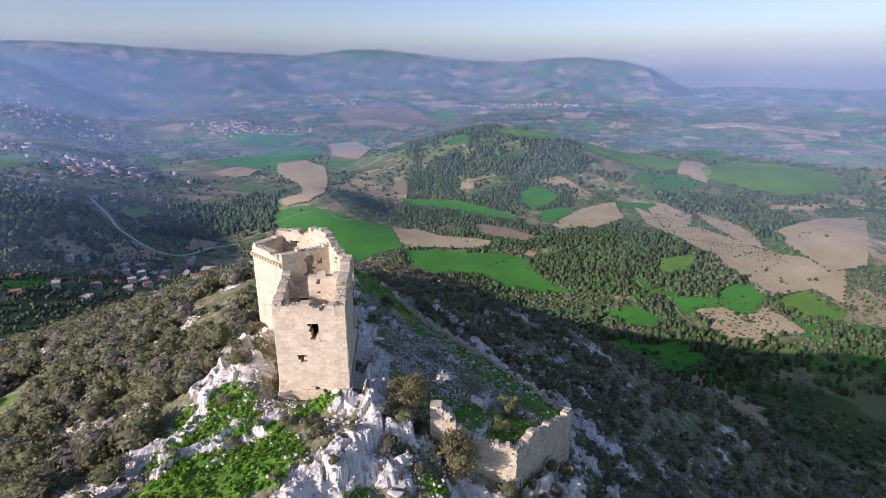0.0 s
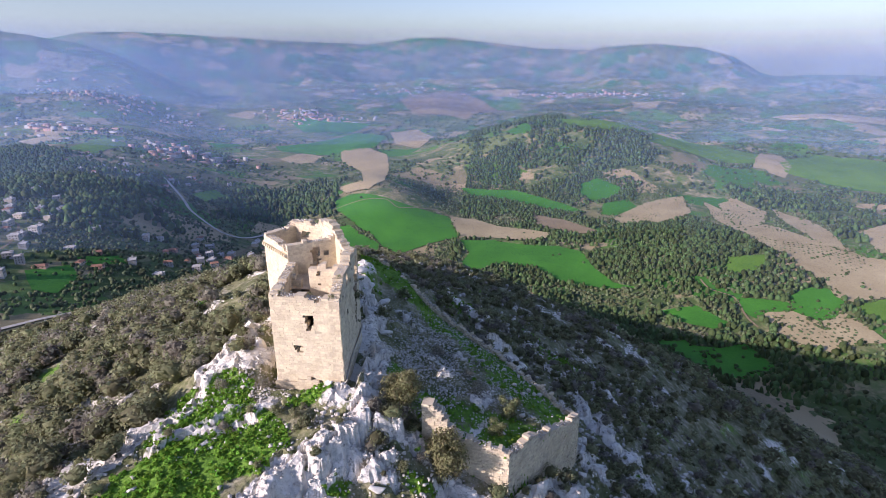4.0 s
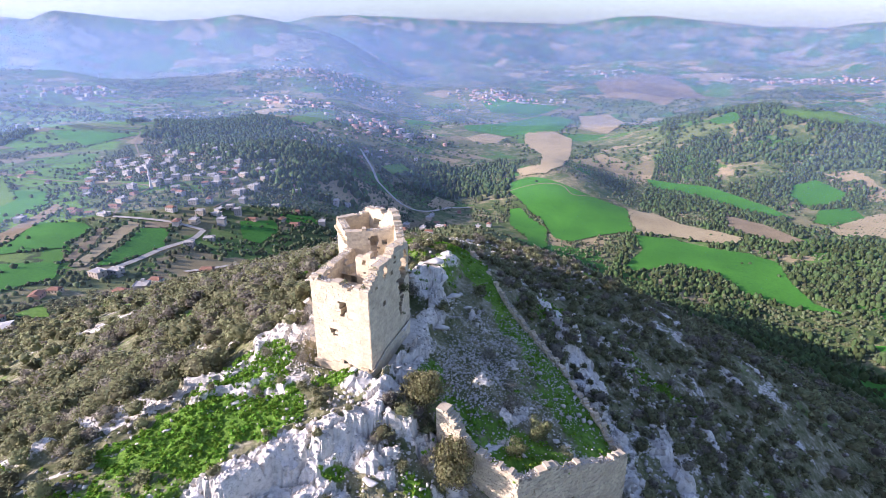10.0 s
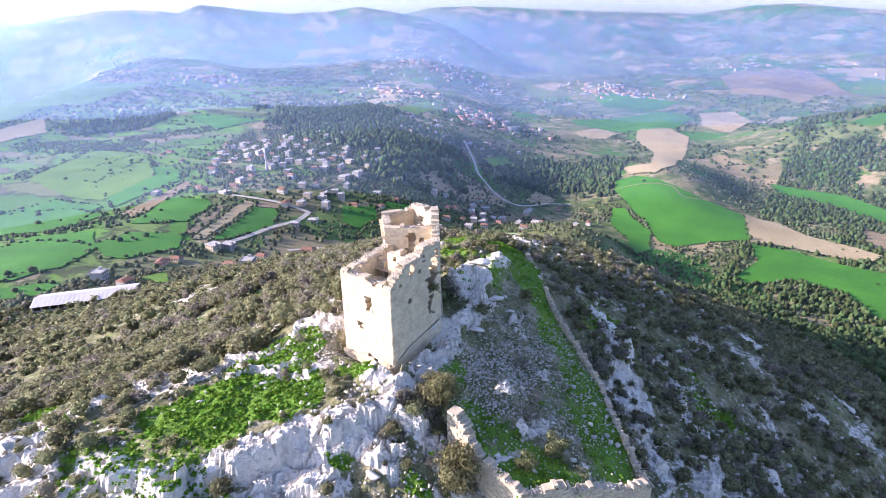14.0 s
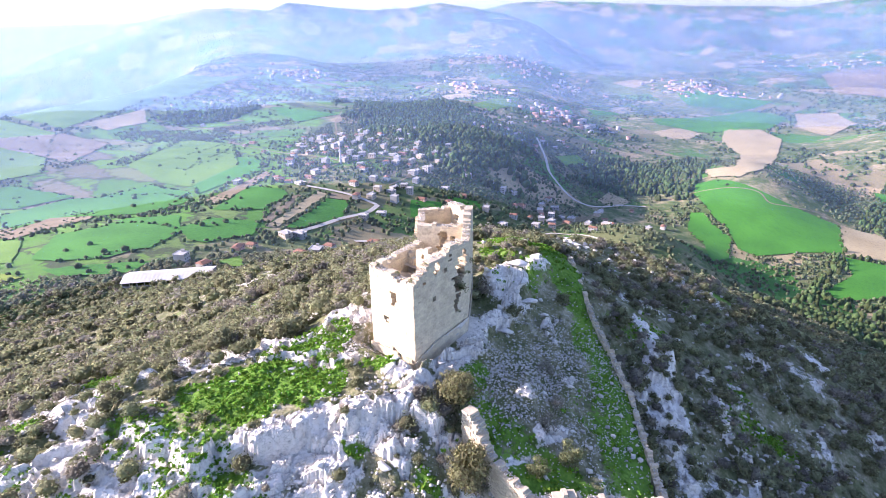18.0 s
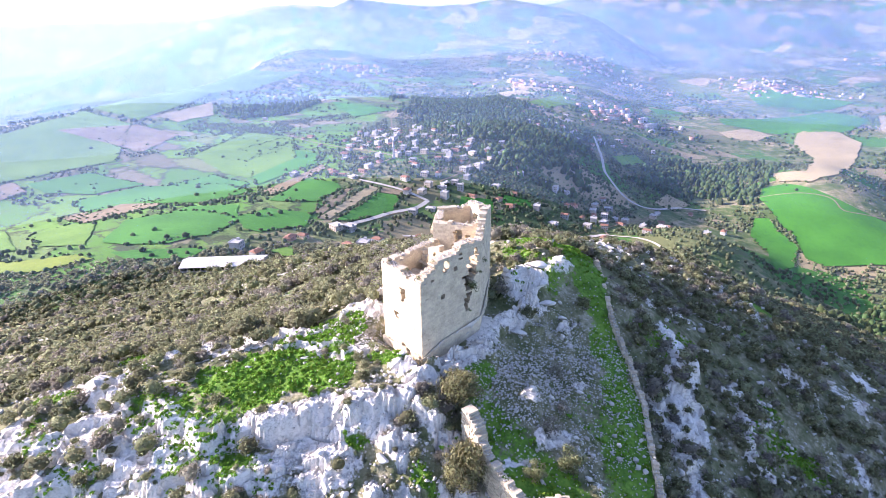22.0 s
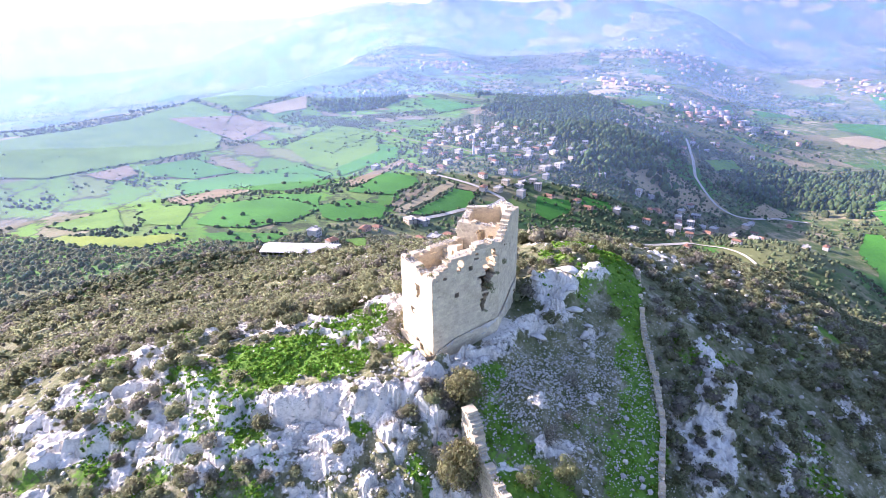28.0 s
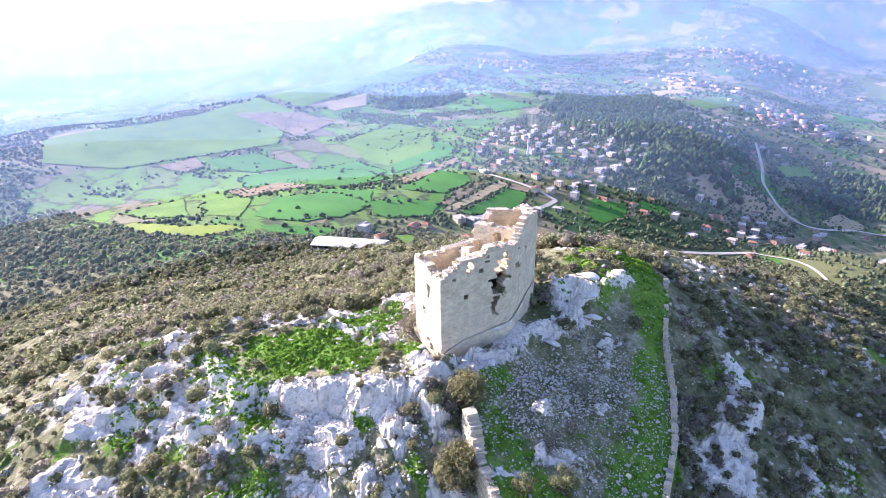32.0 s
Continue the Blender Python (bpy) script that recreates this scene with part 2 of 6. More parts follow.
    terrace = mix(n, l, math_node(n, l, "MULTIPLY", math_node(n, l, "ADD", wide.outputs[0], -0.30), 5.5, True), scrubby, terrace)
    hedge = math_node(n, l, "MULTIPLY", math_node(n, l, "SUBTRACT", math_node(n, l, "ADD", math_node(n, l, "MULTIPLY", mid.outputs[0], 0.09), 0.005), rims.outputs["Distance"]), 30.0, True)
    terrace = mix(n, l, hedge, terrace, (0.06, 0.085, 0.03))
    valley = mix(n, l, at.outputs["Alpha"], valley, terrace)
    soft = math_node(n, l, "ADD", fine.outputs[0], -0.5)
    grass_f = math_node(n, l, "MULTIPLY", math_node(n, l, "ADD", math_node(n, l, "ADD", grass, soft), -0.45), 6.0, True)
    rock_f = math_node(n, l, "MULTIPLY", math_node(n, l, "ADD", math_node(n, l, "ADD", rock, math_node(n, l, "MULTIPLY", soft, 1.1)), -0.45), 7.0, True)
    base = mix(n, l, near, valley, earth)
    base = mix(n, l, grass_f, base, herb)
    base = mix(n, l, rock_f, base, stone)
    l.new(base, b.inputs["Base Color"])
    relief(n, l, b, math_node(n, l, "SUBTRACT", grit.outputs[0], math_node(n, l, "MULTIPLY", split, 0.35)), 0.9, 0.16)
    return m


GROUND = ground_material()


def haze_material(name, share, low, high, fade, reach):
    """A see-through shell with haze put into its colour: it lets most light through and scatters the rest, thinning out
    upwards.
    """
    m = bpy.data.materials.new(name)
    m.use_nodes = True
    n, l = m.node_tree.nodes, m.node_tree.links
    n.remove(n["Principled BSDF"])
    g = n.new("ShaderNodeNewGeometry")
    p = n.new("ShaderNodeSeparateXYZ")
    l.new(g.outputs["Position"], p.inputs[0])

    def step(a, b):
        r = n.new("ShaderNodeMapRange")
        r.interpolation_type = "SMOOTHSTEP"
        r.inputs["From Min"].default_value, r.inputs["From Max"].default_value = a, b
        l.new(p.outputs["Z"], r.inputs["Value"])
        return r.outputs["Result"]
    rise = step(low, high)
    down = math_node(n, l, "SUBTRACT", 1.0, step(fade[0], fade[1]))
    thick = n.new("ShaderNodeMapRange")                     # denser to the west to imitate the brighter haze on the sun's side
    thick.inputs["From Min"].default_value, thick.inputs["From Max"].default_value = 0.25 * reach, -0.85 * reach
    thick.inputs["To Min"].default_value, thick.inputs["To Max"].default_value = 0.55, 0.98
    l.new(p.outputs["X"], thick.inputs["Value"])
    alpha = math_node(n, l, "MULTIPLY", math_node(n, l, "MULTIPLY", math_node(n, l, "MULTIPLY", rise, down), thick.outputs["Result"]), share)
    clear, veil = n.new("ShaderNodeBsdfTransparent"), n.new("ShaderNodeAddShader")
    up = (to_sun + Vector((0, 0, 1))).normalized()          # one normal between sun and zenith lights the shell evenly on every side
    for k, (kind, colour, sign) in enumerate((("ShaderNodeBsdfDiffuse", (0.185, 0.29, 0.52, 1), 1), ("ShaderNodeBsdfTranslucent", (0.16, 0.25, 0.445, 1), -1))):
        scatter_bsdf, facing = n.new(kind), n.new("ShaderNodeCombineXYZ")
        scatter_bsdf.inputs["Color"].default_value = colour
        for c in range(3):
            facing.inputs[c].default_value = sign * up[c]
        l.new(facing.outputs[0], scatter_bsdf.inputs["Normal"])
        l.new(scatter_bsdf.outputs[0], veil.inputs[k])
    both = n.new("ShaderNodeMixShader")
    l.new(alpha, both.inputs[0])
    l.new(clear.outputs[0], both.inputs[1])
    l.new(veil.outputs[0], both.inputs[2])
    l.new(both.outputs[0], n["Material Output"].inputs["Surface"])
    return m


# ---- tools ----
def mesh_of(name, verts, faces, mat, smooth=False):
    me = bpy.data.meshes.new(name)
    verts = np.asarray(verts, np.float32)
    if isinstance(faces, np.ndarray):
        k, c = faces.shape[1], len(faces)
        me.vertices.add(len(verts))
        me.vertices.foreach_set("co", verts.ravel())
        me.loops.add(k * c)
        me.loops.foreach_set("vertex_index", faces.astype(np.int32).ravel())
        me.polygons.add(c)
        me.polygons.foreach_set("loop_start", np.arange(0, k * c, k, dtype=np.int32))
        me.polygons.foreach_set("loop_total", np.full(c, k, np.int32))
        me.update(calc_edges=True)
    else:
        me.from_pydata([tuple(map(float, v)) for v in verts], [], [tuple(map(int, f)) for f in faces])
    me.materials.append(mat)
    if smooth:
        me.polygons.foreach_set("use_smooth", np.ones(len(me.polygons), bool))
    return me


def part(name, me, parent, label=""):
    ob = new(name, me)
    ob.parent = parent
    return tagged(ob, label)


HEIGHTS = {}


def high(x, y):
    """Height of the ground at one place; near the keep from a table of it."""
    if not (-79 < x < 49 and 1 < y < 129):
        return float(surface(np.array([float(x)]), np.array([float(y)]))[0])
    if not HEIGHTS:
        gx, gy = np.meshgrid(np.arange(-80, 50.1, 0.25), np.arange(0, 130.1, 0.25), indexing="ij")
        HEIGHTS["z"] = surface(gx, gy)
    u, v = (x + 80) / 0.25, y / 0.25
    i, j = int(u), int(v)
    u, v, z = u - i, v - j, HEIGHTS["z"]
    return float((z[i, j] * (1 - v) + z[i, j + 1] * v) * (1 - u) + (z[i + 1, j] * (1 - v) + z[i + 1, j + 1] * v) * u)


class Boxes:
    """Collects boxes, and other small pieces, into one mesh."""
    def __init__(self):
        self.v, self.f = [], []

    def box(self, m, lo, hi):
        k = len(self.v)
        for z in (lo[2], hi[2]):
            for x, y in ((lo[0], lo[1]), (hi[0], lo[1]), (hi[0], hi[1]), (lo[0], hi[1])):
                self.v.append(m @ Vector((x, y, z)))
        for q in ((3, 2, 1, 0), (4, 5, 6, 7), (0, 1, 5, 4), (1, 2, 6, 5), (2, 3, 7, 6), (3, 0, 4, 7)):
            self.f.append([k + i for i in q])

    def piece(self, verts, faces):
        k = len(self.v)
        self.v.extend(verts)
        self.f.extend([[k + i for i in q] for q in faces])

    def mesh(self, name, mat, smooth=False):
        return mesh_of(name, [tuple(v) for v in self.v], self.f, mat, smooth)


def stone_shape(rng, sub=1, rough=0.25, flat=0.7):
    """An angular stone, about 1 across."""
    bm = bmesh.new()
    bmesh.ops.create_icosphere(bm, subdivisions=sub, radius=0.5)
    cuts = [(Vector((rng.gauss(0, 1), rng.gauss(0, 1), rng.gauss(0, 0.9))).normalized(), rng.uniform(0.17, 0.40)) for _ in range(18)]
    off = Vector((rng.uniform(0, 50), rng.uniform(0, 50), 0))
    for v in bm.verts:
        for d, lim in cuts:
            h = v.co.dot(d)
            if h > lim:
                v.co -= d * (h - lim)
        v.co *= 1 + rough * (noise.noise(v.co * 2.2 + off) - 0.5 * abs(noise.noise(v.co * 6 + off)))
        v.co.z *= flat
    verts, faces = [v.co.copy() for v in bm.verts], [[v.index for v in f.verts] for f in bm.faces]
    bm.free()
    return np.array([tuple(v) for v in verts]), np.array(faces)


def scatter_mesh(name, shapes, mat, places, smooth=False):
    """One mesh of many copies of a few small shapes. places: rows x, y, z, size, height factor, turn."""
    vs, fs, k = [], [], 0
    places = np.asarray(places, float)
    which = np.random.RandomState(len(places)).randint(0, len(shapes), len(places))
    for i, (sv, sf) in enumerate(shapes):
        p = places[which == i]
        if not len(p):
            continue
        c, s = np.cos(p[:, 5])[:, None], np.sin(p[:, 5])[:, None]
        x = (sv[None, :, 0] * c - sv[None, :, 1] * s) * p[:, 3:4] + p[:, 0:1]
        y = (sv[None, :, 0] * s + sv[None, :, 1] * c) * p[:, 3:4] + p[:, 1:2]
        z = sv[None, :, 2] * p[:, 3:4] * p[:, 4:5] + p[:, 2:3]
        vs.append(np.stack([x, y, z], 2).reshape(-1, 3))
        fs.append((sf[None] + (np.arange(len(p)) * len(sv))[:, None, None] + k).reshape(-1, sf.shape[1]))
        k += len(p) * len(sv)
    return mesh_of(name, np.concatenate(vs), np.concatenate(fs), mat, smooth)


def leafy(rng, leaves, size, radius=(0.5, 0.5, 0.4), centre=0.45, clumps=7, spread=0.24):
    """A crown of small leaf sprays, as triangles in loose clumps, about 1 across and standing on 0."""
    heads = []
    for _ in range(clumps):
        d = Vector((rng.gauss(0, 1), rng.gauss(0, 1), rng.gauss(0.2, 0.8))).normalized() * rng.uniform(0.35, 0.85)
        heads.append((d.x * radius[0], d.y * radius[1], centre + d.z * radius[2]))
    v, f = [], []
    for i in range(leaves):
        h = heads[i % clumps]
        d = Vector((rng.gauss(0, 1), rng.gauss(0, 1), rng.gauss(0.1, 1))).normalized()
        r = spread * rng.uniform(0.55, 1.1)
        p = Vector(h) + d * r
        p.z = max(p.z, 0.02)
        a = d.orthogonal().normalized()
        a.rotate(Matrix.Rotation(rng.uniform(0, 6.28), 3, d))
        b = d.cross(a)
        tip = d * rng.uniform(-0.2, 0.7) * size
        s = size * rng.uniform(0.6, 1.3)
        k = len(v)
        v += [tuple(p + a * s), tuple(p - a * s * 0.5 + b * s * 0.85), tuple(p - a * s * 0.5 - b * s * 0.85 + tip)]
        f.append((k, k + 1, k + 2))
    return np.array(v), np.array(f)


def shrub_shape(rng, leaves, size, sub=2, lumps=4):
    """A rounded bush of a few lobes, about 1 across and standing on 0: a lumpy body wrapped in loose leaf sprays."""
    bm = bmesh.new()
    bmesh.ops.create_icosphere(bm, subdivisions=sub, radius=0.40)
    off = Vector((rng.uniform(0, 90), rng.uniform(0, 90), 0))
    heads = [Vector((rng.gauss(0, 1), rng.gauss(0, 1), abs(rng.gauss(0.3, 0.6)))).normalized() for _ in range(lumps)]
    for v in bm.verts:
        d = v.co.normalized()
        lobe = max(max(d.dot(h), 0) ** 3 for h in heads)
        v.co *= 0.50 + 0.42 * lobe + 0.45 * noise.noise(d * 2.6 + off) + 0.22 * noise.noise(d * 6 + off)
        v.co.z = max(v.co.z * 0.85 + 0.30, 0.0)
    v0, f0 = [tuple(v.co) for v in bm.verts], [[v.index for v in f.verts] for f in bm.faces]
    shell = [(f.calc_center_median(), f.normal.copy()) for f in bm.faces if f.normal.z > -0.3]
    bm.free()
    for _ in range(leaves):
        p, d = rng.choice(shell)
        d = (d + Vector((rng.gauss(0, 0.5), rng.gauss(0, 0.5), rng.gauss(0, 0.5)))).normalized()
        p = p + d * rng.uniform(0.0, 0.17) + Vector((rng.uniform(-0.08, 0.08), rng.uniform(-0.08, 0.08), rng.uniform(-0.05, 0.06)))
        a = d.orthogonal().normalized()
        a.rotate(Matrix.Rotation(rng.uniform(0, 6.28), 3, d))
        b, s, k = d.cross(a), size * rng.uniform(0.6, 1.3), len(v0)
        v0 += [tuple(p + a * s), tuple(p - a * s * 0.5 + b * s * 0.85), tuple(p - a * s * 0.5 - b * s * 0.85 + d * size * rng.uniform(0, 1.4))]
        f0.append((k, k + 1, k + 2))
    return np.array(v0), np.array(f0)


def solid_crown(rng, sides=7, rings=3, kind="round"):
    """A ragged closed crown, 1 high and about 1 across, for trees far off."""
    v, f = [], []
    if kind == "pine":
        prof = [(0.05, 0.42), (0.4, 0.34), (0.75, 0.2)]
    else:
        prof = [(0.08, 0.40), (0.6, 0.44)]
    for z, r in prof:
        for i in range(sides):
            a = 6.2832 * (i + rng.uniform(-0.25, 0.25)) / sides
            q = r * rng.uniform(0.65, 1.25)
            v.append((q * math.cos(a), q * math.sin(a), z + rng.uniform(-0.07, 0.07)))
    v.append((rng.uniform(-0.06, 0.06), rng.uniform(-0.06, 0.06), 1.0))
    for k in range(len(prof) - 1):
        for i in range(sides):
            a, b, c, d = k * sides + i, k * sides + (i + 1) % sides, (k + 1) * sides + (i + 1) % sides, (k + 1) * sides + i
            f += [(a, b, c), (a, c, d)]
    top = len(v) - 1
    f += [((len(prof) - 1) * sides + i, (len(prof) - 1) * sides + (i + 1) % sides, top) for i in range(sides)]
    return np.array(v), np.array(f)


# ---- the lie of the land ----
def hash2(i, j, s):
    n = (i.astype(np.int64) * 374761393 + j.astype(np.int64) * 668265263 + s * 1442695041) & 0x7FFFFFFF
    n = ((n ^ (n >> 13)) * 1274126177) & 0x7FFFFFFF
    return ((n ^ (n >> 16)) & 0xFFFF) / 65535.0


def vnoise(x, y, s=0):
    """Smooth value noise, -1 to 1."""
    i, j = np.floor(x), np.floor(y)
    u, v = x - i, y - j
    u, v = u * u * u * (u * (u * 6 - 15) + 10), v * v * v * (v * (v * 6 - 15) + 10)
    a, b = hash2(i, j, s), hash2(i + 1, j, s)
    c, d = hash2(i, j + 1, s), hash2(i + 1, j + 1, s)
    return 2 * ((a * (1 - u) + b * u) * (1 - v) + (c * (1 - u) + d * u) * v) - 1


def fbm(x, y, size, octaves=4, s=0, gain=0.5):
    total, amp, f = 0.0, 1.0, 1.0 / size
    for o in range(octaves):
        total = total + amp * vnoise(x * f + 17.3 * o, y * f - 9.1 * o, s + o)
        amp, f = amp * gain, f * 2.03
    return total


def ramp(v, a, b):
    t = np.clip((v - a) / (b - a), 0, 1)
    return t * t * (3 - 2 * t)


def bump(x, y, cx, cy, sx, sy, turn=0.0):
    c, s = math.cos(radians(turn)), math.sin(radians(turn))
    u, v = (x - cx) * c + (y - cy) * s, -(x - cx) * s + (y - cy) * c
    return np.exp(-0.5 * ((u / sx) ** 2 + (v / sy) ** 2))


# crest of the castle hill, from the south-west shoulder to the end of the northern spur
CREST = [(-150, -190, -118), (-95, -80, -62), (-42, 20, -17), (-25, 42, -11.5), (-15, 62, -9.6), (-22, 92, -7),
         (-32, 112, -14), (-66, 200, -55), (-105, 300, -94), (-160, 410, -165), (-200, 500, -225)]


# the walled ward east of the keep: corners of its curtain wall
WARD = [(-14, 60), (-1.4, 54.6), (8.4, 53.5), (17.4, 65.0), (13.2, 71.5), (7.8, 79), (1.2, 85.8), (-5.8, 91), (-15.4, 100.5), (-18, 90)]


# the grassy terrace before the keep, bounded by rock ledges
TERRACE = [(-43, 24), (-27, 28.6), (-19.8, 33.6), (-15.8, 41), (-11, 45.2), (-8, 50.5), (-8.6, 58), (-12, 62), (-20, 70), (-25.5, 70), (-28.8, 63), (-27.5, 56), (-28.5, 50), (-36, 39)]

MEADOWS = [(-32.5, 34), (-22, 35.2), (-18, 39.5), (-14.8, 43.6), (-17, 47), (-20, 50.5), (-21.5, 57), (-26, 58.5), (-28, 55), (-28.6, 50), (-28, 45), (-31, 40)]


def inside(x, y, corners):
    odd = np.zeros(np.shape(x), bool)
    for (ax, ay), (bx, by) in zip(corners, corners[1:] + corners[:1]):
        cross = (ay > y) != (by > y)
        odd ^= cross & (x < (bx - ax) * (y - ay) / ((by - ay) or 1e-9) + ax)
    return odd


def rim_of(x, y, corners):
    """Distance from the rim of an outline, negative inside it."""
    far = np.full(np.shape(x), 1e9)
    for (ax, ay), (bx, by) in zip(corners, corners[1:] + corners[:1]):
        dx, dy = bx - ax, by - ay
        t = np.clip(((x - ax) * dx + (y - ay) * dy) / (dx * dx + dy * dy), 0, 1)
        far = np.minimum(far, np.hypot(x - ax - t * dx, y - ay - t * dy))
    return np.where(inside(x, y, corners), -far, far)


def ledge(x, y):
    """Distance beyond the rim of the terrace, and whether that is on its low, south-eastern side (1) or the other (0)."""
    wx, wy = x + 1.3 * fbm(x, y, 5, 3, 151), y + 1.3 * fbm(x, y, 5, 3, 155)
    return rim_of(wx, wy, TERRACE), ramp((x + 34) - (y - 33), -3, 3)


def crest_spans(x, y):
    """For each span of the crest its height at the nearest point, the distance from it, and how far to the east that lies (-1 to 1)."""
    for (ax, ay, az), (bx, by, bz) in zip(CREST, CREST[1:]):
        dx, dy = bx - ax, by - ay
        t = np.clip(((x - ax) * dx + (y - ay) * dy) / (dx * dx + dy * dy), 0, 1)
        ex, ey = x - ax - t * dx, y - ay - t * dy
        far = np.hypot(ex, ey)
        yield az + t * (bz - az), far, (dy * ex - dx * ey) / (math.hypot(dx, dy) * np.maximum(far, 1e-3))


def crest_of(x, y):
    """Height of the crest at its nearest point, and the signed distance from it."""
    zc, side = np.zeros(np.shape(x)), np.full(np.shape(x), 1e9)
    for z, far, turn in crest_spans(x, y):
        near = far < np.abs(side)
        zc, side = np.where(near, z, zc), np.where(near, far * np.where(turn > 0, 1.0, -1.0), side)
    return zc, side


FAR_RIDGE = ((-180, 60), (-120, 40), (-60, -40), (-37, -85), (-29, -72), (-24.8, -82), (-23.6, -56), (-22.4, 10), (-21.2, 60), (-18.2, 122), (-15.1, 142), (-10.9, 136), (-8.7, 108), (-3.7, 128), (1.3, 172), (4.6, 210), (7.9, 210), (10, 186), (12.2, 160),
             (15, 170), (20, 184), (25, 205), (29, 222), (33, 235), (37, 230), (38.9, 190), (41.4, 165), (50, 155), (60, 154), (63, 177), (68, 170), (70.5, 112), (75, 100), (82, 86), (100, 60), (180, 60))
NEAR_RIDGE = ((-180, -999), (25, -999), (28, -140), (31, -40), (34, 60), (37.5, 130), (40.4, 165), (43.4, 190), (46, 160), (49.5, 150), (52, 160), (55, 172), (57.7, 196), (59.5, 150), (62, 165), (66, 150), (70, 85), (74, 10), (80, -110), (88, -240), (96, -999), (180, -999))


def land(x, y):
    """Height of the ground, without the small relief of rocks."""
    r, az = np.hypot(x, y), np.degrees(np.arctan2(-x, y))
    u = -0.75 * x - 0.45 * (y - 400)
    floor = -256 + 106 * ramp(u, -50, 450)
    rim = -0.776 * x - 0.63 * y - 0.14 * np.maximum(y - 292, 0)
    floor = floor + 24 * ramp(rim, 550, 930) - 190 * ramp(rim, 940, 1500)   # a rim above the south-western plain
    floor = floor + 105 * ramp(r, 1700, 3700) * ramp(az, 105, 80)
    floor = floor + 120 * bump(x, y, 180, 1720, 230, 240) + 45 * bump(x, y, 420, 1500, 200, 150)
    floor = floor + 60 * bump(x, y, -235, 1090, 85, 130, 20) + 30 * bump(x, y, -560, 800, 120, 200, 30)
    floor = floor + 18 * bump(x, y, -560, 620, 190, 130, 30) + 25 * bump(x, y, 330, 760, 110, 140) + 30 * bump(x, y, 640, 800, 160, 180)
    floor = floor + 30 * bump(x, y, -370, 90, 150, 170) + 62 * bump(x, y, -205, 585, 75, 90, 25)
    floor = floor - 22 * bump(x, y, -330, 640, 60, 200, 35)
    floor = floor + fbm(x, y, 420, 3, 5) * (4 + 14 * ramp(r, 500, 1800)) * ramp(r, 150, 600)
    parts = []
    for zc, far, turn in crest_spans(x, y):
        parts.append(zc - (0.40 + 0.28 * ramp(turn, -0.7, 0.7)) * (np.sqrt(far * far + 50) - 7) + 0.24 * np.minimum(far, 48) * ramp(turn, -0.2, 0.5) * ramp(y, 102, 145))
    top = np.max(parts, axis=0)
    hill = top + 1.2 * np.log(sum(np.exp((p - top) / 1.2) for p in parts)) - 0.5
    hill = hill + fbm(x, y, 60, 3, 9) * 3.0 * ramp(-hill, 25, 70)
    d, low = ledge(x, y)
    d = np.maximum(d, 0)
    step = -10.85 + 0.187 * np.clip(y - 45, -22, 12)
    step = step - low * (2.7 * ramp(d, 0.0, 1.5) + 0.52 * np.maximum(d - 1.3, 0)) - (1 - low) * (1.0 * ramp(d, 0.0, 1.2) + 0.45 * np.maximum(d - 1.0, 0))
    hill = np.maximum(hill, step - 3 * np.maximum(d - 9, 0))
    ward = -14.94 - 0.356 * x - 0.16 * (np.maximum(y, 64) - 75) - 0.1 * np.maximum(60 - y, 0)
    hill = np.where(inside(x, y, WARD), np.maximum(hill, ward), hill)
    k = 12.0
    m = np.maximum(hill, floor)
    z = m + k * np.log(np.exp(np.clip((hill - m) / k, -30, 0)) + np.exp(np.clip((floor - m) / k, -30, 0)))
    z = z + fbm(x, y, 420, 5, 33) * 26 * ramp(r, 1900, 3400)
    wander = az + 0.12 * fbm(x, y, 900, 2, 24)
    ridge = np.interp(wander, [p[0] for p in NEAR_RIDGE], [p[1] for p in NEAR_RIDGE]) + 5 * fbm(x, y, 160, 4, 23)
    z = z + np.maximum(ridge - z, 0) * np.exp(-np.abs((r - 3350) / 330.0) ** 1.7)
    far = np.interp(wander, [p[0] for p in FAR_RIDGE], [p[1] for p in FAR_RIDGE]) + 4 * fbm(x, y, 170, 4, 21)
    w = ramp(r, 3500, 4500)
    z = z + (far - z) * w + fbm(x, y, 330, 4, 22) * 60 * w * (1 - w)
    return z


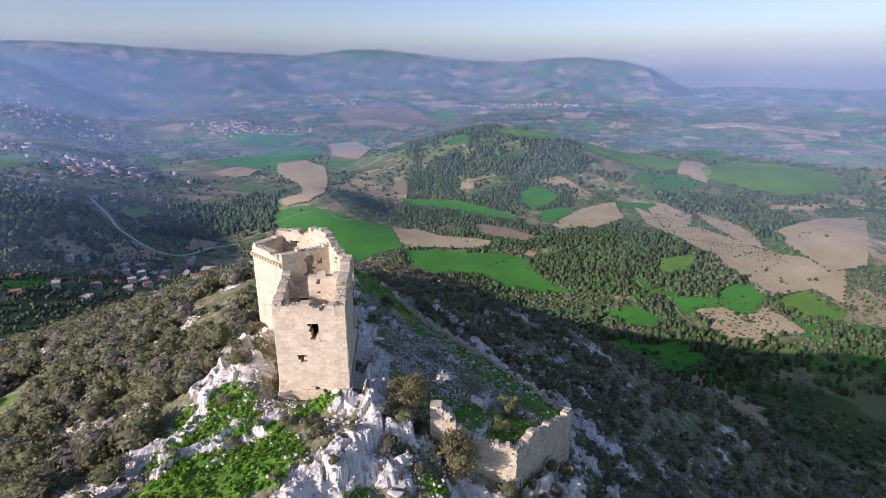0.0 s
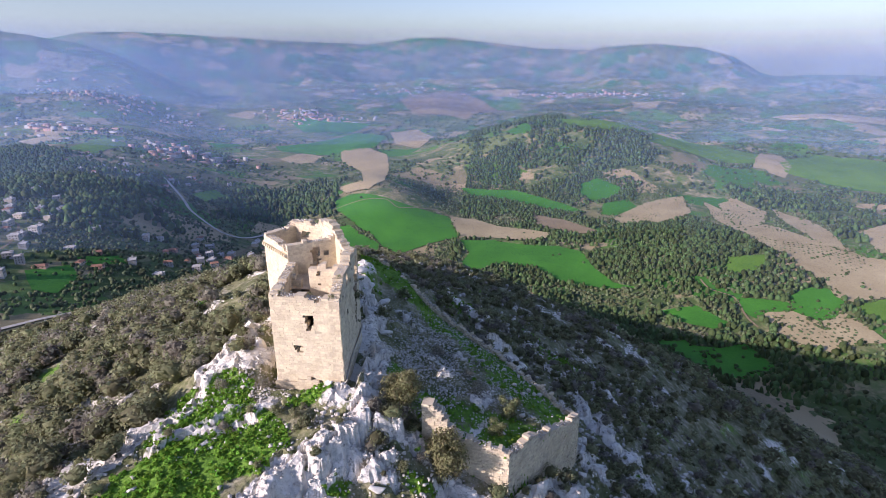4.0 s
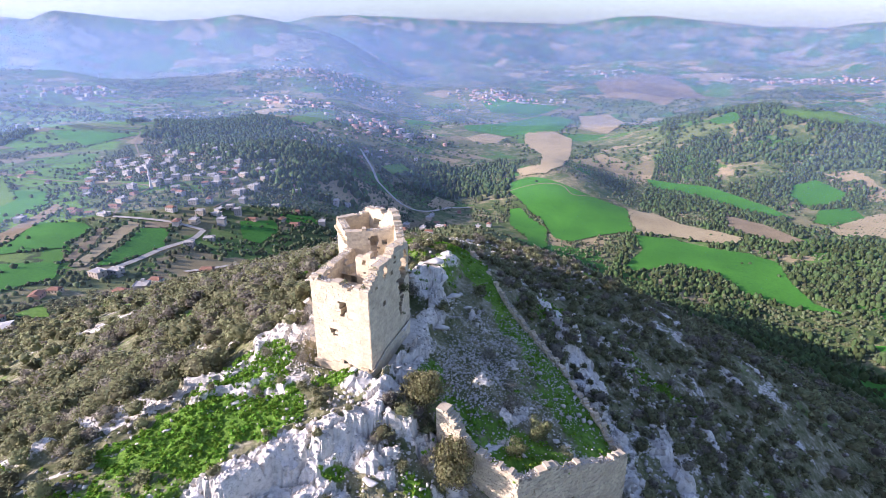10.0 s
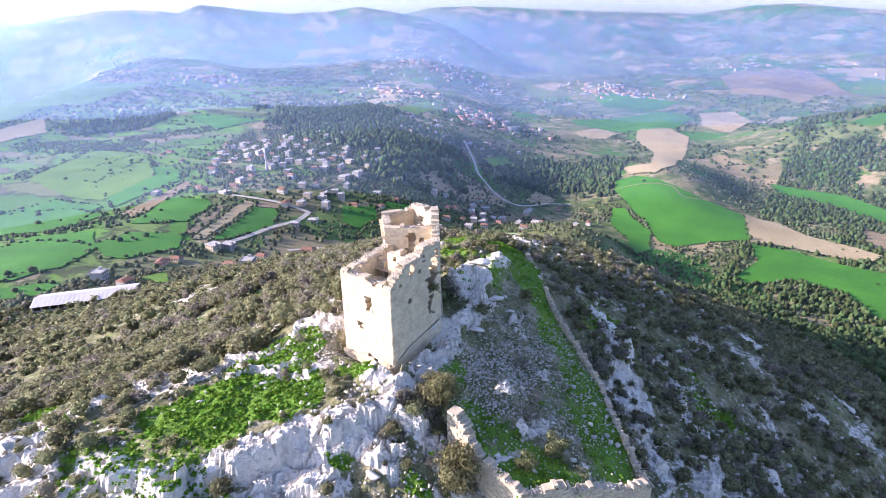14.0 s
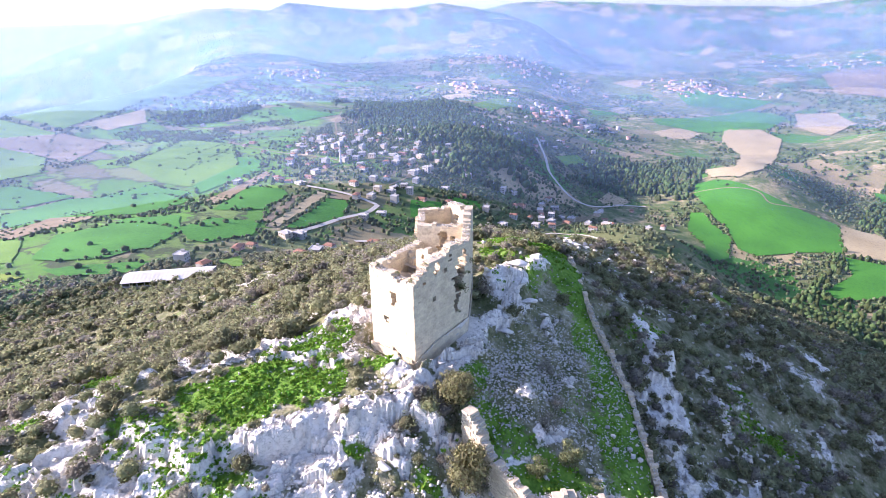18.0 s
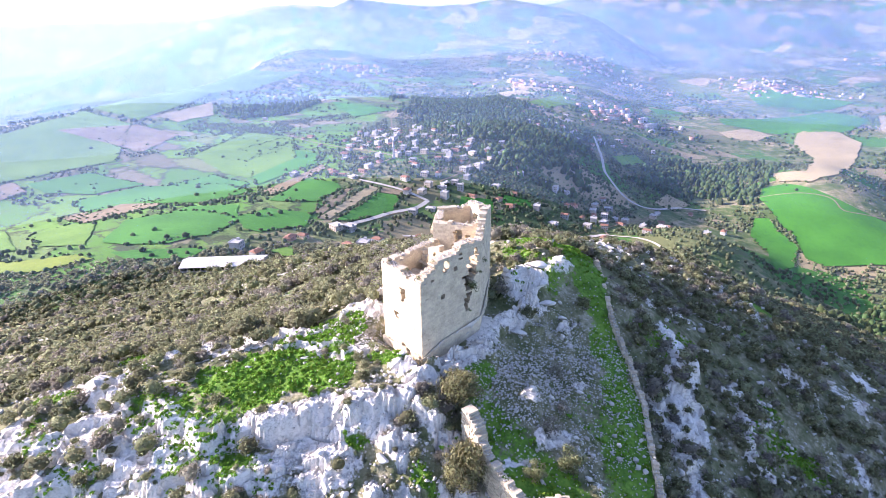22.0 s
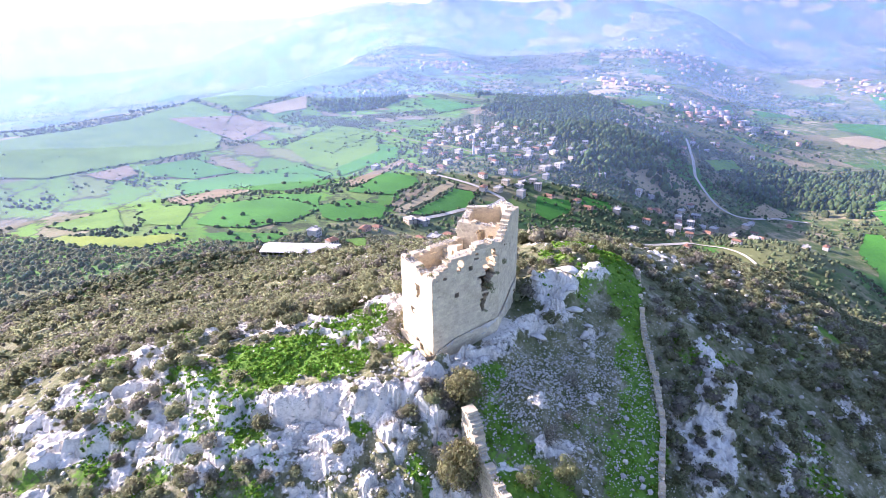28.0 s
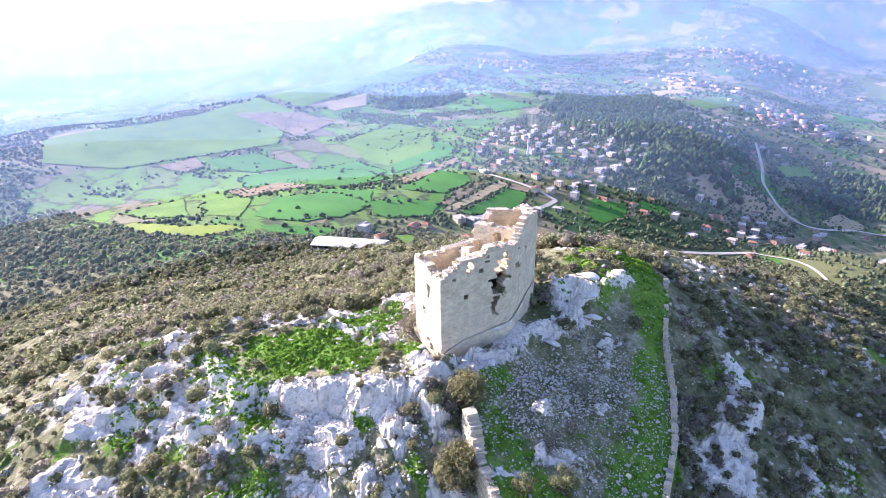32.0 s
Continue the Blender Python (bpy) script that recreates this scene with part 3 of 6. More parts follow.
# outcrops: bands of pale limestone round the keep (x, y, half length, half width, turn in degrees, height)
OUTCROPS = [(-31, 24, 9, 2.6, 40, 0.9), (-22.5, 26, 8, 2.2, 50, 0.9), (-15, 34, 6, 1.8, 50, 0.8), (-34, 14, 9, 2.6, 60, 1.4), (-27, 8, 8, 2.4, 60, 1.2),
            (-26.5, 42, 2.6, 0.8, 20, 0.6), (-23, 49, 2.4, 0.8, 30, 0.5), (-28.5, 37.5, 1.6, 0.8, 40, 0.5), (-37.5, 58, 6, 1.6, 75, 0.7), (-44, 47, 6, 1.5, 65, 0.6), (-41, 34, 6, 1.6, 65, 0.8),
            (-24.0, 63.5, 3.6, 6, 0, 2.4), (-8.8, 60, 2.2, 8, 8, 1.5), (-11, 53, 2.6, 2.0, 40, 1.0), (-16.5, 81.5, 3.6, 4.6, 20, 2.6), (-10.5, 76, 1.8, 4.0, 10, 1.6), (-7, 79, 1.8, 2.6, 20, 1.2), (-17, 88, 3, 4, 0, 1.2), (-0.5, 66, 1.6, 2.6, 20, 0.8), (1.5, 72, 1.3, 3.2, 20, 0.9), (4.5, 62, 1.6, 1.6, 0, 0.7),
            (-6.5, 46.5, 2.6, 1.4, 20, 0.9), (-2, 43, 2.8, 1.5, 0, 1.0), (-9.5, 40, 2.8, 1.6, 40, 1.1), (-13, 34, 3.4, 1.8, 50, 1.2), (-5, 37, 2.4, 1.4, 20, 0.8), (-17, 28, 3.2, 1.8, 50, 1.1), (3, 47.5, 3, 1.6, -10, 1.0), (-11, 26, 2.6, 1.5, 40, 0.9), (-20, 13, 4, 2, 50, 1.0),
            (15.5, 58.5, 2.2, 5.5, -35, 1.2), (20.5, 70, 2.0, 6, 25, 1.3), (14, 82, 1.8, 7, 40, 1.3), (5, 94, 1.6, 7, 42, 1.0), (27, 80, 2.0, 8, 30, 1.0), (24, 62, 2, 5, -20, 0.8), (17, 95, 1.8, 8, 40, 0.9), (30, 96, 1.8, 7, 35, 0.8), (5.5, 51.0, 5, 1.6, -8, 1.4), (11, 53.6, 3.5, 1.8, 50, 2.2), (15.8, 58.6, 4.5, 1.8, 52, 2.4), (20.8, 65.3, 2.5, 2.2, 70, 2.2), (-3.4, 52.8, 2.6, 1.6, 0, 1.6)]
LAWNS = [(-13.8, 52.8, 3.0, 1.5, 20), (11.2, 68.6, 2.6, 4.6, 38), (5.0, 77.5, 2.6, 7.0, 42), (-2.0, 84.5, 2.6, 6.5, 42), (-10, 92, 2.6, 6, 42),
         (-50, 45, 5, 2.0, 60), (-48, 20, 4, 1.6, 40), (-6, 60.5, 1.6, 3, 0), (-21, 97, 6, 4, 0), (-9, 44, 1.6, 1.2, 0), (-17, 33, 1.6, 1.0, 40), (-1, 47.5, 2.4, 1.2, 0), (-42, 28, 3, 1.4, 60), (-55, 33, 4, 1.6, 60), (9, 57.5, 3, 2.5, 40)]


# the green farmed plateau above the south-western plain
PLATEAU = [(-800, -150), (-890, 30), (-1500, 500), (-1980, 1110), (-1830, 1400), (-1030, 790), (-800, 540), (-500, 330), (-390, 190), (-340, 60), (-420, -20), (-630, -130)]


def weight(x, y, cx, cy, a, b, turn):
    c, s = math.cos(radians(turn)), math.sin(radians(turn))
    u, v = ((x - cx) * c + (y - cy) * s) / a, (-(x - cx) * s + (y - cy) * c) / b
    return np.exp(-(u * u + v * v) ** 1.5)


def ragged(x, y):
    """Places shifted about, so that outlines drawn in them run unevenly."""
    return x + 1.9 * fbm(x, y, 6, 4, 51), y + 1.9 * fbm(x, y, 6, 4, 55)


def bedding(x, y):
    """Long ledges along the dip of the rock: 1 on a ledge, falling to 0 between them."""
    c, s = math.cos(radians(63)), math.sin(radians(63))
    u, v = x * c + y * s, -x * s + y * c
    return ramp(np.abs(fbm(u / 3.2, v, 5.0, 3, 61)), 0.42, 0.05)


def covers(x, y):
    """How much bare rock, and how much fresh grass, lies at a place."""
    r = np.hypot(x + 8, y - 58)
    rock, grass = np.zeros(np.shape(x)), np.zeros(np.shape(x))
    wx, wy = ragged(x, y)
    for cx, cy, a, b, t, h in OUTCROPS:
        rock = np.maximum(rock, weight(wx, wy, cx, cy, a * 1.1, b * 1.25, t))
    for cx, cy, a, b, t in LAWNS:
        grass = np.maximum(grass, weight(0.5 * (x + wx), 0.5 * (y + wy), cx, cy, a, b, t))
    n1, n2 = fbm(x, y, 7, 4, 41), fbm(x, y, 8, 4, 47)
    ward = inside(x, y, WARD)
    d, low = ledge(x, y)
    band = ramp(d, -1.9, -0.3) * np.where(d < 0, 1.0, ramp(d, 1.7 + 0.7 * low, 0.7)) * ramp(n1, -0.5, 0.0)     # the bare ledges of the terrace
    rock = np.maximum(rock, band)
    lawn = ramp(rim_of(wx, wy, MEADOWS), 0.7, -0.9)
    seams = ramp(np.abs(x - 0.75 * (y - 45) + 23.5 + 1.2 * n2), 0.75, 0.25) + ramp(np.abs(y - 0.35 * (x + 24) - 46.5 - 1.5 * n1), 0.8, 0.3)      # bare seams of rock across the lawn
    seams = seams * ramp(n2, -0.45, 0.05) * inside(x, y, TERRACE)
    grass = np.maximum(grass, 0.9 * lawn) * (1 - 0.9 * band) * (1 - 0.8 * np.minimum(seams, 1))
    rock = np.maximum(rock, 0.85 * np.minimum(seams, 1))
    top = ramp(np.hypot((x + 22) / 1.25, y - 40), 46, 22)          # the stony crest before the keep
    cliff = ramp(np.hypot(x - 24, (y - 76) / 1.5), 26, 12)         # the steep rocks below the curtain wall
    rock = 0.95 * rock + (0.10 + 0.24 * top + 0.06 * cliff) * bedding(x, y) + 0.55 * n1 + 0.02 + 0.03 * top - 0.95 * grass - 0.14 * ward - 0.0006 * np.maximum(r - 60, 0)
    # ward term tuned down so that the cover colour imitates the ward's shade
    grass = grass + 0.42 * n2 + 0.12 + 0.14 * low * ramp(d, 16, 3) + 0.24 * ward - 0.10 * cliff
    return np.clip(rock, 0, 1), np.clip(grass, 0, 1)


def cracked(x, y, seed):
    """Blocks split by cracks: the height of each block (0 to 1), how near its rim a place lies (0 at the rim), and its middle."""
    i, j = np.floor(x), np.floor(y)
    d1, d2, h = np.full(np.shape(x), 9.0), np.full(np.shape(x), 9.0), np.zeros(np.shape(x))
    sx, sy = np.zeros(np.shape(x)), np.zeros(np.shape(x))
    for a in (-1, 0, 1):
        for b in (-1, 0, 1):
            ci, cj = i + a, j + b
            d = np.hypot(ci + 0.1 + 0.8 * hash2(ci, cj, seed) - x, cj + 0.1 + 0.8 * hash2(ci, cj, seed + 1) - y)
            first = d < d1
            d2 = np.where(first, d1, np.minimum(d2, d))
            h = np.where(first, hash2(ci, cj, seed + 2), h)
            sx, sy = np.where(first, ci + 0.5, sx), np.where(first, cj + 0.5, sy)
            d1 = np.where(first, d, d1)
    return h, d2 - d1, sx, sy


def rocky(x, y, z):
    """The height z of the ground near the keep, with its rocks."""
    r = np.hypot(x + 8, y - 58)
    close = ramp(r, 240, 120)
    rock, _ = covers(x, y)
    bulk = np.zeros(np.shape(x))
    gx, gy = ragged(x, y)
    for cx, cy, a, b, t, h in OUTCROPS:
        bulk = np.maximum(bulk, h * weight(gx, gy, cx, cy, a, b, t))
    wx, wy = x + 0.9 * vnoise(x / 2.5, y / 2.5, 77), y + 0.9 * vnoise(x / 2.5, y / 2.5, 78)
    h1, e1, sa, sb = cracked((0.55 * wx + 0.83 * wy) / 4.2, (0.83 * wx - 0.55 * wy) / 2.0, 300)
    h2, e2, _, _ = cracked(wx / 1.3, wy / 1.3, 310)
    rugged = (h1 - 0.35) * 1.0 * ramp(e1, 0.0, 0.12) - 0.9 * ramp(e1, 0.16, 0.02) + 0.4 * (h2 - 0.4) * ramp(e2, 0.0, 0.2) + 0.16 * fbm(x, y, 0.8, 2, 67)
    solid = ramp(rock, 0.25, 0.65)
    level = land(0.55 * sa * 4.2 + 0.83 * sb * 2.0, 0.83 * sa * 4.2 - 0.55 * sb * 2.0)      # each block is nearly level on top
    z = z + solid * 0.5 * close * np.clip(level - z, -1.3, 1.3) * (np.abs(level - z) < 3.5)
    z = z + close * (bulk * (0.75 + 0.3 * h1) + 0.85 * solid * rugged * ramp(r, 150, 60) + 0.30 * fbm(x, y, 3.0, 4, 65) * (1 - 0.5 * solid))
    keep = ramp(np.maximum(np.abs(x + 15) - 4.6, np.abs(y - 62) - 6.6), 1.6, 0.2)   # the rock cut level below the keep
    return z * (1 - keep) + (-10.2 + 0.18 * np.maximum(y - 60, 0)) * keep


def surface(x, y):
    """Height of the ground with its rocks."""
    x, y = np.asarray(x, float), np.asarray(y, float)
    z = land(x, y)
    near = np.hypot(x + 8, y - 58) < 240
    if near.any():
        z[near] = rocky(x[near], y[near], z[near])
    return z


def build_ground():
    cx, cy = -8.0, 58.0
    radii = [0.01]
    while radii[-1] < 4850:
        radii.append(radii[-1] + max(0.36, radii[-1] * 0.0125))
    radii = np.array(radii)
    turns = np.radians(np.arange(0, 360, 0.6))
    R, A = np.meshgrid(radii, turns, indexing="ij")
    x, y = cx + R * np.cos(A), cy + R * np.sin(A)
    z = surface(x, y)
    nr, na = R.shape
    i, j = np.meshgrid(np.arange(nr - 1), np.arange(na), indexing="ij")
    k = (j + 1) % na
    quads = np.stack([i * na + j, (i + 1) * na + j, (i + 1) * na + k, i * na + k], 2).reshape(-1, 4)
    me = mesh_of("ground", np.stack([x, y, z], 2).reshape(-1, 3), quads, GROUND, False)
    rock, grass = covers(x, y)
    r = np.hypot(x, y - 40)
    near = ramp(r, 420, 200)
    wx, wy = x + 40 * fbm(x, y, 160, 3, 81), y + 40 * fbm(x, y, 160, 3, 85)
    tilth = ramp(r, 330, 420) * np.where(inside(wx, wy, PLATEAU), 1.0, 0.0)
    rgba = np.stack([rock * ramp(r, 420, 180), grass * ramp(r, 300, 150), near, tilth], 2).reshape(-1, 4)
    at = me.color_attributes.new("cover", "FLOAT_COLOR", "POINT")
    at.data.foreach_set("color", rgba.astype(np.float32).ravel())
    me.polygons.foreach_set("use_smooth", (np.repeat(radii[:-1], na) > 170))
    ob = new("ground", me)
    tagged(ob, "rocky limestone hill with scrub falling to a green farmed valley", "ground", kind="structure")
    return ob


build_ground()


# ---- shells imitating the haze of the valley ----
def haze(radius, share, low, lean):
    """A ring-shaped shell imitating hazy air, leaning outwards by some degrees."""
    n, bottom, top = 720, -420.0, 30 + radius * 0.16
    a = np.arange(n) * (2 * math.pi / n)
    rows = []
    for z in (bottom, top):
        r = radius + math.tan(radians(lean)) * (z + 120)
        rows.append(np.column_stack([r * np.cos(a), 40 + r * np.sin(a), np.full(n, z)]))
    i = np.arange(n)
    f = np.column_stack([i, (i + 1) % n, n + (i + 1) % n, n + i])
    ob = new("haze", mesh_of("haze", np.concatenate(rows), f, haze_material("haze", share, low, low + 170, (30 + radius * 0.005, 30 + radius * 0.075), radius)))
    tagged(ob, "thin bluish see-through shell imitating haze over the valley", "haze", "haze over the valley", "structure")


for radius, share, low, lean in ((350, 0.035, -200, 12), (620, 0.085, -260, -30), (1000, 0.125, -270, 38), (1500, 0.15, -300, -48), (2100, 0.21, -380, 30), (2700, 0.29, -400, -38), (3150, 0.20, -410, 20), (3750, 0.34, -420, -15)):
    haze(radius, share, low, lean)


# ---- fields, woods, roads, houses of the valley ----
from mathutils import geometry
KINDS = {"crop": (CROP, "field of bright green young wheat", "field"), "meadow": (MEADOW, "light green meadow with grazed patches", "field"), "yellow": (YELLOW, "meadow yellow with spring flowers", "field"),
         "soil": (SOIL, "bare tan field of dry stony soil", "field"), "fallow": (FALLOW, "ploughed brown field lying fallow", "field")}
TAKEN, WOODS, HOUSES, ROADS, SOILS = [], [], [], [], []


def drape(name, corners, mat, lift, grid):
    """A sheet laid on the ground, bounded by the corners."""
    rng = random.Random(len(corners) * 131 + int(corners[0][0]))
    edge = []
    for (ax, ay), (bx, by) in zip(corners, corners[1:] + corners[:1]):
        k = max(1, int(math.hypot(bx - ax, by - ay) / grid))
        wob = min(2.0, grid * 0.15)
        edge += [Vector((ax + (bx - ax) * i / k + (rng.uniform(-wob, wob) if i else 0), ay + (by - ay) * i / k + (rng.uniform(-wob, wob) if i else 0))) for i in range(k)]
    xs, ys = [p.x for p in edge], [p.y for p in edge]
    gx, gy = np.meshgrid(np.arange(min(xs), max(xs), grid), np.arange(min(ys), max(ys), grid))
    gx, gy = gx.ravel(), gy.ravel()
    ok = inside(gx, gy, corners)
    pts = edge + [Vector((float(a), float(b))) for a, b in zip(gx[ok], gy[ok])]
    n = len(edge)
    v2, _, faces, *_ = geometry.delaunay_2d_cdt(pts, [(i, (i + 1) % n) for i in range(n)], [list(range(n))], 1, 0.01)
    x, y = np.array([p.x for p in v2]), np.array([p.y for p in v2])
    z = surface(x, y) + lift
    return mesh_of(name, np.stack([x, y, z], 1), [tuple(q) for q in faces], mat, True)


def field(kind, corners, lift=0.0):
    mat, label, category = KINDS[kind]
    size = max(abs(corners[0][0]), abs(corners[0][1]))
    ob = new("field", drape("field", corners, mat, 0.5 + size * 0.0007 + lift, 10 if size < 900 else 20))
    tagged(ob, label, category, "fields of the valley", "structure")
    TAKEN.append(corners)
    if kind in ("soil", "fallow"):
        SOILS.append((kind, corners))


def wood(kind, corners):
    WOODS.append(corners)


def road(kind, line):
    w = {"road": 2.7, "lane": 1.4, "track": 1.2}[kind]
    size = max(abs(line[0][0]), abs(line[0][1]))
    pts = []
    for (ax, ay), (bx, by) in zip(line, line[1:]):
        k = max(1, int(math.hypot(bx - ax, by - ay) / 6))
        pts += [(ax + (bx - ax) * i / k, ay + (by - ay) * i / k) for i in range(k)]
    pts = np.array(pts + [line[-1]], float)
    for _ in range(6):
        pts[1:-1] = (pts[:-2] + 2 * pts[1:-1] + pts[2:]) / 4
    d = np.gradient(pts, axis=0)
    d /= np.maximum(np.hypot(d[:, 0], d[:, 1]), 1e-6)[:, None]
    nrm = np.stack([-d[:, 1], d[:, 0]], 1)
    v = []
    for s in (-w, -w / 3, w / 3, w):
        q = pts + nrm * s
        v.append(np.column_stack([q, surface(q[:, 0], q[:, 1]) + 0.75 + size * 0.0006]))
    n = len(pts)
    f = [(c * n + i, c * n + i + 1, (c + 1) * n + i + 1, (c + 1) * n + i) for c in range(3) for i in range(n - 1)]
    ob = new("road", mesh_of("road", np.concatenate(v), np.array(f), FALLOW if kind == "track" else ROAD, True))
    tagged(ob, "pale gravel road winding through the valley" if kind != "track" else "narrow brown dirt track between the fields", "road", kind="structure")
    ROADS.append(pts)


field("crop", [(-295, 1003), (-264, 1013), (-192, 990), (-137, 979), (-75, 980), (-51, 872), (-93, 834), (-132, 781), (-156, 789), (-192, 855), (-222, 882), (-279, 951)])
field("crop", [(-256, 883), (-239, 889), (-215, 857), (-175, 824), (-152, 736), (-148, 654), (-192, 763), (-234, 813)])
field("crop", [(-47, 859), (9, 868), (51, 852), (107, 840), (142, 806), (150, 733), (164, 680), (193, 660), (150, 662), (97, 690), (65, 749), (13, 757), (-29, 713), (-45, 725), (-29, 803)])
field("soil", [(-74, 985), (-25, 993), (15, 957), (70, 941), (105, 914), (93, 881), (51, 874), (8, 882), (-48, 867)])
field("crop", [(203, 1250), (244, 1286), (290, 1237), (273, 1190), (217, 1144), (192, 1188)])
field("crop", [(234, 1130), (287, 1161), (295, 1106), (239, 1043), (215, 1057)])
field("soil", [(225, 1009), (276, 1092), (353, 1165), (411, 1195), (383, 1055), (308, 967), (240, 981)])
field("crop", [(-70, 1285), (53, 1246), (155, 1121), (188, 1066), (123, 1079), (31, 1189), (-52, 1223)])
field("soil", [(-512, 1827), (-428, 1888), (-347, 1791), (-279, 1465), (-213, 1082), (-233, 1023), (-279, 1025), (-312, 1075), (-257, 1072), (-363, 1485), (-461, 1651)])
field("soil", [(-418, 2233), (-320, 2335), (-232, 2183), (-245, 1842), (-347, 1983)])
field("soil", [(-658, 1647), (-617, 1775), (-545, 1739), (-543, 1621), (-610, 1599)])
field("crop", [(-747, 1842), (-548, 2194), (-423, 2148), (-410, 1898), (-534, 1769), (-690, 1752)])
field("crop", [(-876, 2356), (-749, 2456), (-524, 2390), (-577, 2213), (-750, 2150)])
field("meadow", [(184, 1634), (276, 1614), (586, 2205), (432, 1601), (293, 1534), (194, 1581)])
field("meadow", [(421, 1548), (664, 2065), (694, 1764), (740, 1519), (686, 1431), (560, 1446), (449, 1479)])
field("meadow", [(734, 1474), (967, 1744), (1069, 1630), (1164, 1520), (1018, 1315), (859, 1245), (794, 1333), (713, 1394)])
field("crop", [(357, 630), (385, 652), (420, 653), (411, 617), (383, 584), (362, 575), (344, 597)])
field("crop", [(294, 626), (311, 625), (349, 617), (343, 597), (317, 594), (298, 579), (290, 599)])
field("soil", [(319, 583), (357, 582), (365, 530), (344, 514), (312, 531), (306, 548)])
field("soil", [(357, 569), (399, 604), (408, 553), (409, 536), (368, 530)])
field("soil", [(414, 727), (482, 764), (530, 740), (564, 693), (499, 600), (482, 640), (423, 620), (409, 631), (418, 675)])
field("meadow", [(412, 608), (474, 638), (488, 584), (469, 562), (424, 578)])
field("soil", [(464, 1139), (518, 1185), (534, 1078), (459, 934), (412, 914)])
field("soil", [(556, 1109), (564, 995), (523, 838), (501, 769), (482, 808), (503, 935)])
field("soil", [(572, 826), (611, 842), (660, 831), (599, 744), (564, 769)])
field("meadow", [(326, 736), (376, 745), (366, 714), (327, 682), (305, 693)])
field("crop", [(202, 599), (244, 609), (268, 568), (245, 557), (209, 578)])
field("crop", [(171, 520), (209, 532), (210, 518), (166, 467)])
field("crop", [(205, 503), (266, 530), (277, 487), (250, 464), (218, 452)])
field("fallow", [(206, 422), (232, 442), (262, 417), (236, 396)])
field("crop", [(178, 524), (261, 517), (278, 490), (237, 463), (191, 461)])
field("soil", [(680, 1470), (806, 1627), (747, 1438), (695, 1356), (667, 1386)])
field("soil", [(1190, 2561), (1502, 2501), (1711, 2298), (1658, 2221), (1353, 2322)])
field("crop", [(-403, 260), (-474, 355), (-457, 375), (-417, 336), (-398, 273)])
field("soil", [(-410, 245), (-504, 362), (-488, 365), (-406, 255)])
field("fallow", [(-491, 369), (-469, 388), (-459, 376), (-474, 359)])
field("meadow", [(-827, 317), (-891, 434), (-848, 431), (-765, 327)])
field("fallow", [(-773, 310), (-834, 406), (-803, 401), (-753, 315)])
field("crop", [(-728, 305), (-770, 399), (-709, 407), (-651, 373), (-637, 336), (-603, 267)])
field("fallow", [(-555, 254), (-638, 374), (-617, 369), (-519, 249)])
field("crop", [(-494, 233), (-580, 319), (-527, 334), (-503, 325), (-463, 272), (-483, 240)])
field("fallow", [(-427, 249), (-504, 335), (-496, 337), (-422, 257)])
field("crop", [(-442, 181), (-460, 218), (-424, 247), (-395, 225), (-391, 181), (-406, 174)])
field("crop", [(-515, 140), (-536, 170), (-496, 203), (-432, 179), (-402, 144), (-410, 111)])
field("crop", [(-707, 195), (-716, 253), (-628, 266), (-553, 209), (-585, 160)])
field("meadow", [(-342, 167), (-345, 187), (-168, 128), (-125, 102), (-311, 169)])
field("crop", [(-444, 76), (-525, 108), (-512, 163), (-450, 179), (-408, 150), (-400, 114), (-423, 86)])
field("crop", [(-706, 88), (-726, 164), (-653, 245), (-571, 247), (-549, 185), (-639, 126), (-614, 91)])
field("fallow", [(-624, 67), (-653, 156), (-616, 169), (-579, 148), (-560, 79)])
field("meadow", [(-484, 37), (-555, 35), (-574, 69), (-537, 85), (-450, 65)])
field("meadow", [(-583, -41), (-613, 20), (-492, 23), (-525, -14)])
field("yellow", [(-513, -23), (-448, 22), (-426, 55), (-402, 63), (-405, 29), (-456, -12), (-506, -36)])
field("crop", [(-409, 75), (-371, 134), (-356, 117), (-383, 80)])
field("fallow", [(-831, -8), (-862, 44), (-805, 54), (-781, 25)])
field("meadow", [(-869, -150), (-1009, -168), (-1082, -63), (-1196, 76), (-1459, 221), (-1267, 276), (-912, 175), (-872, 45), (-830, -55)])
field("meadow", [(-1478, 238), (-3030, 843), (-2052, 900), (-1948, 1020), (-1759, 775), (-1470, 455), (-1302, 297)])
field("crop", [(-846, 58), (-855, 131), (-733, 173), (-727, 112), (-789, 68)])
field("fallow", [(-1187, 138), (-1251, 285), (-1120, 326), (-952, 220), (-1076, 194)])
field("soil", [(-1346, 347), (-1470, 515), (-1331, 467), (-1263, 366)])
field("meadow", [(-862, 275), (-991, 416), (-877, 449), (-709, 370), (-653, 277), (-714, 265)])
field("crop", [(-433, 446), (-414, 481), (-392, 461), (-379, 417), (-398, 413)])
field("crop", [(-424, 499), (-400, 532), (-383, 519), (-402, 488)])
field("crop", [(-1294, 760), (-1154, 780), (-1023, 775), (-1040, 678)])
field("meadow", [(-937, 1136), (-1052, 1422), (-937, 1349), (-877, 1148)])
field("crop", [(-938, 1470), (-1006, 1733), (-936, 1656), (-878, 1411)])
field("crop", [(-960, 1777), (-887, 1861), (-854, 1831), (-894, 1728)])
field("soil", [(-383, 816), (-401, 890), (-352, 877), (-347, 810)])
field("meadow", [(-550, 945), (-562, 1050), (-519, 1018), (-507, 916)])
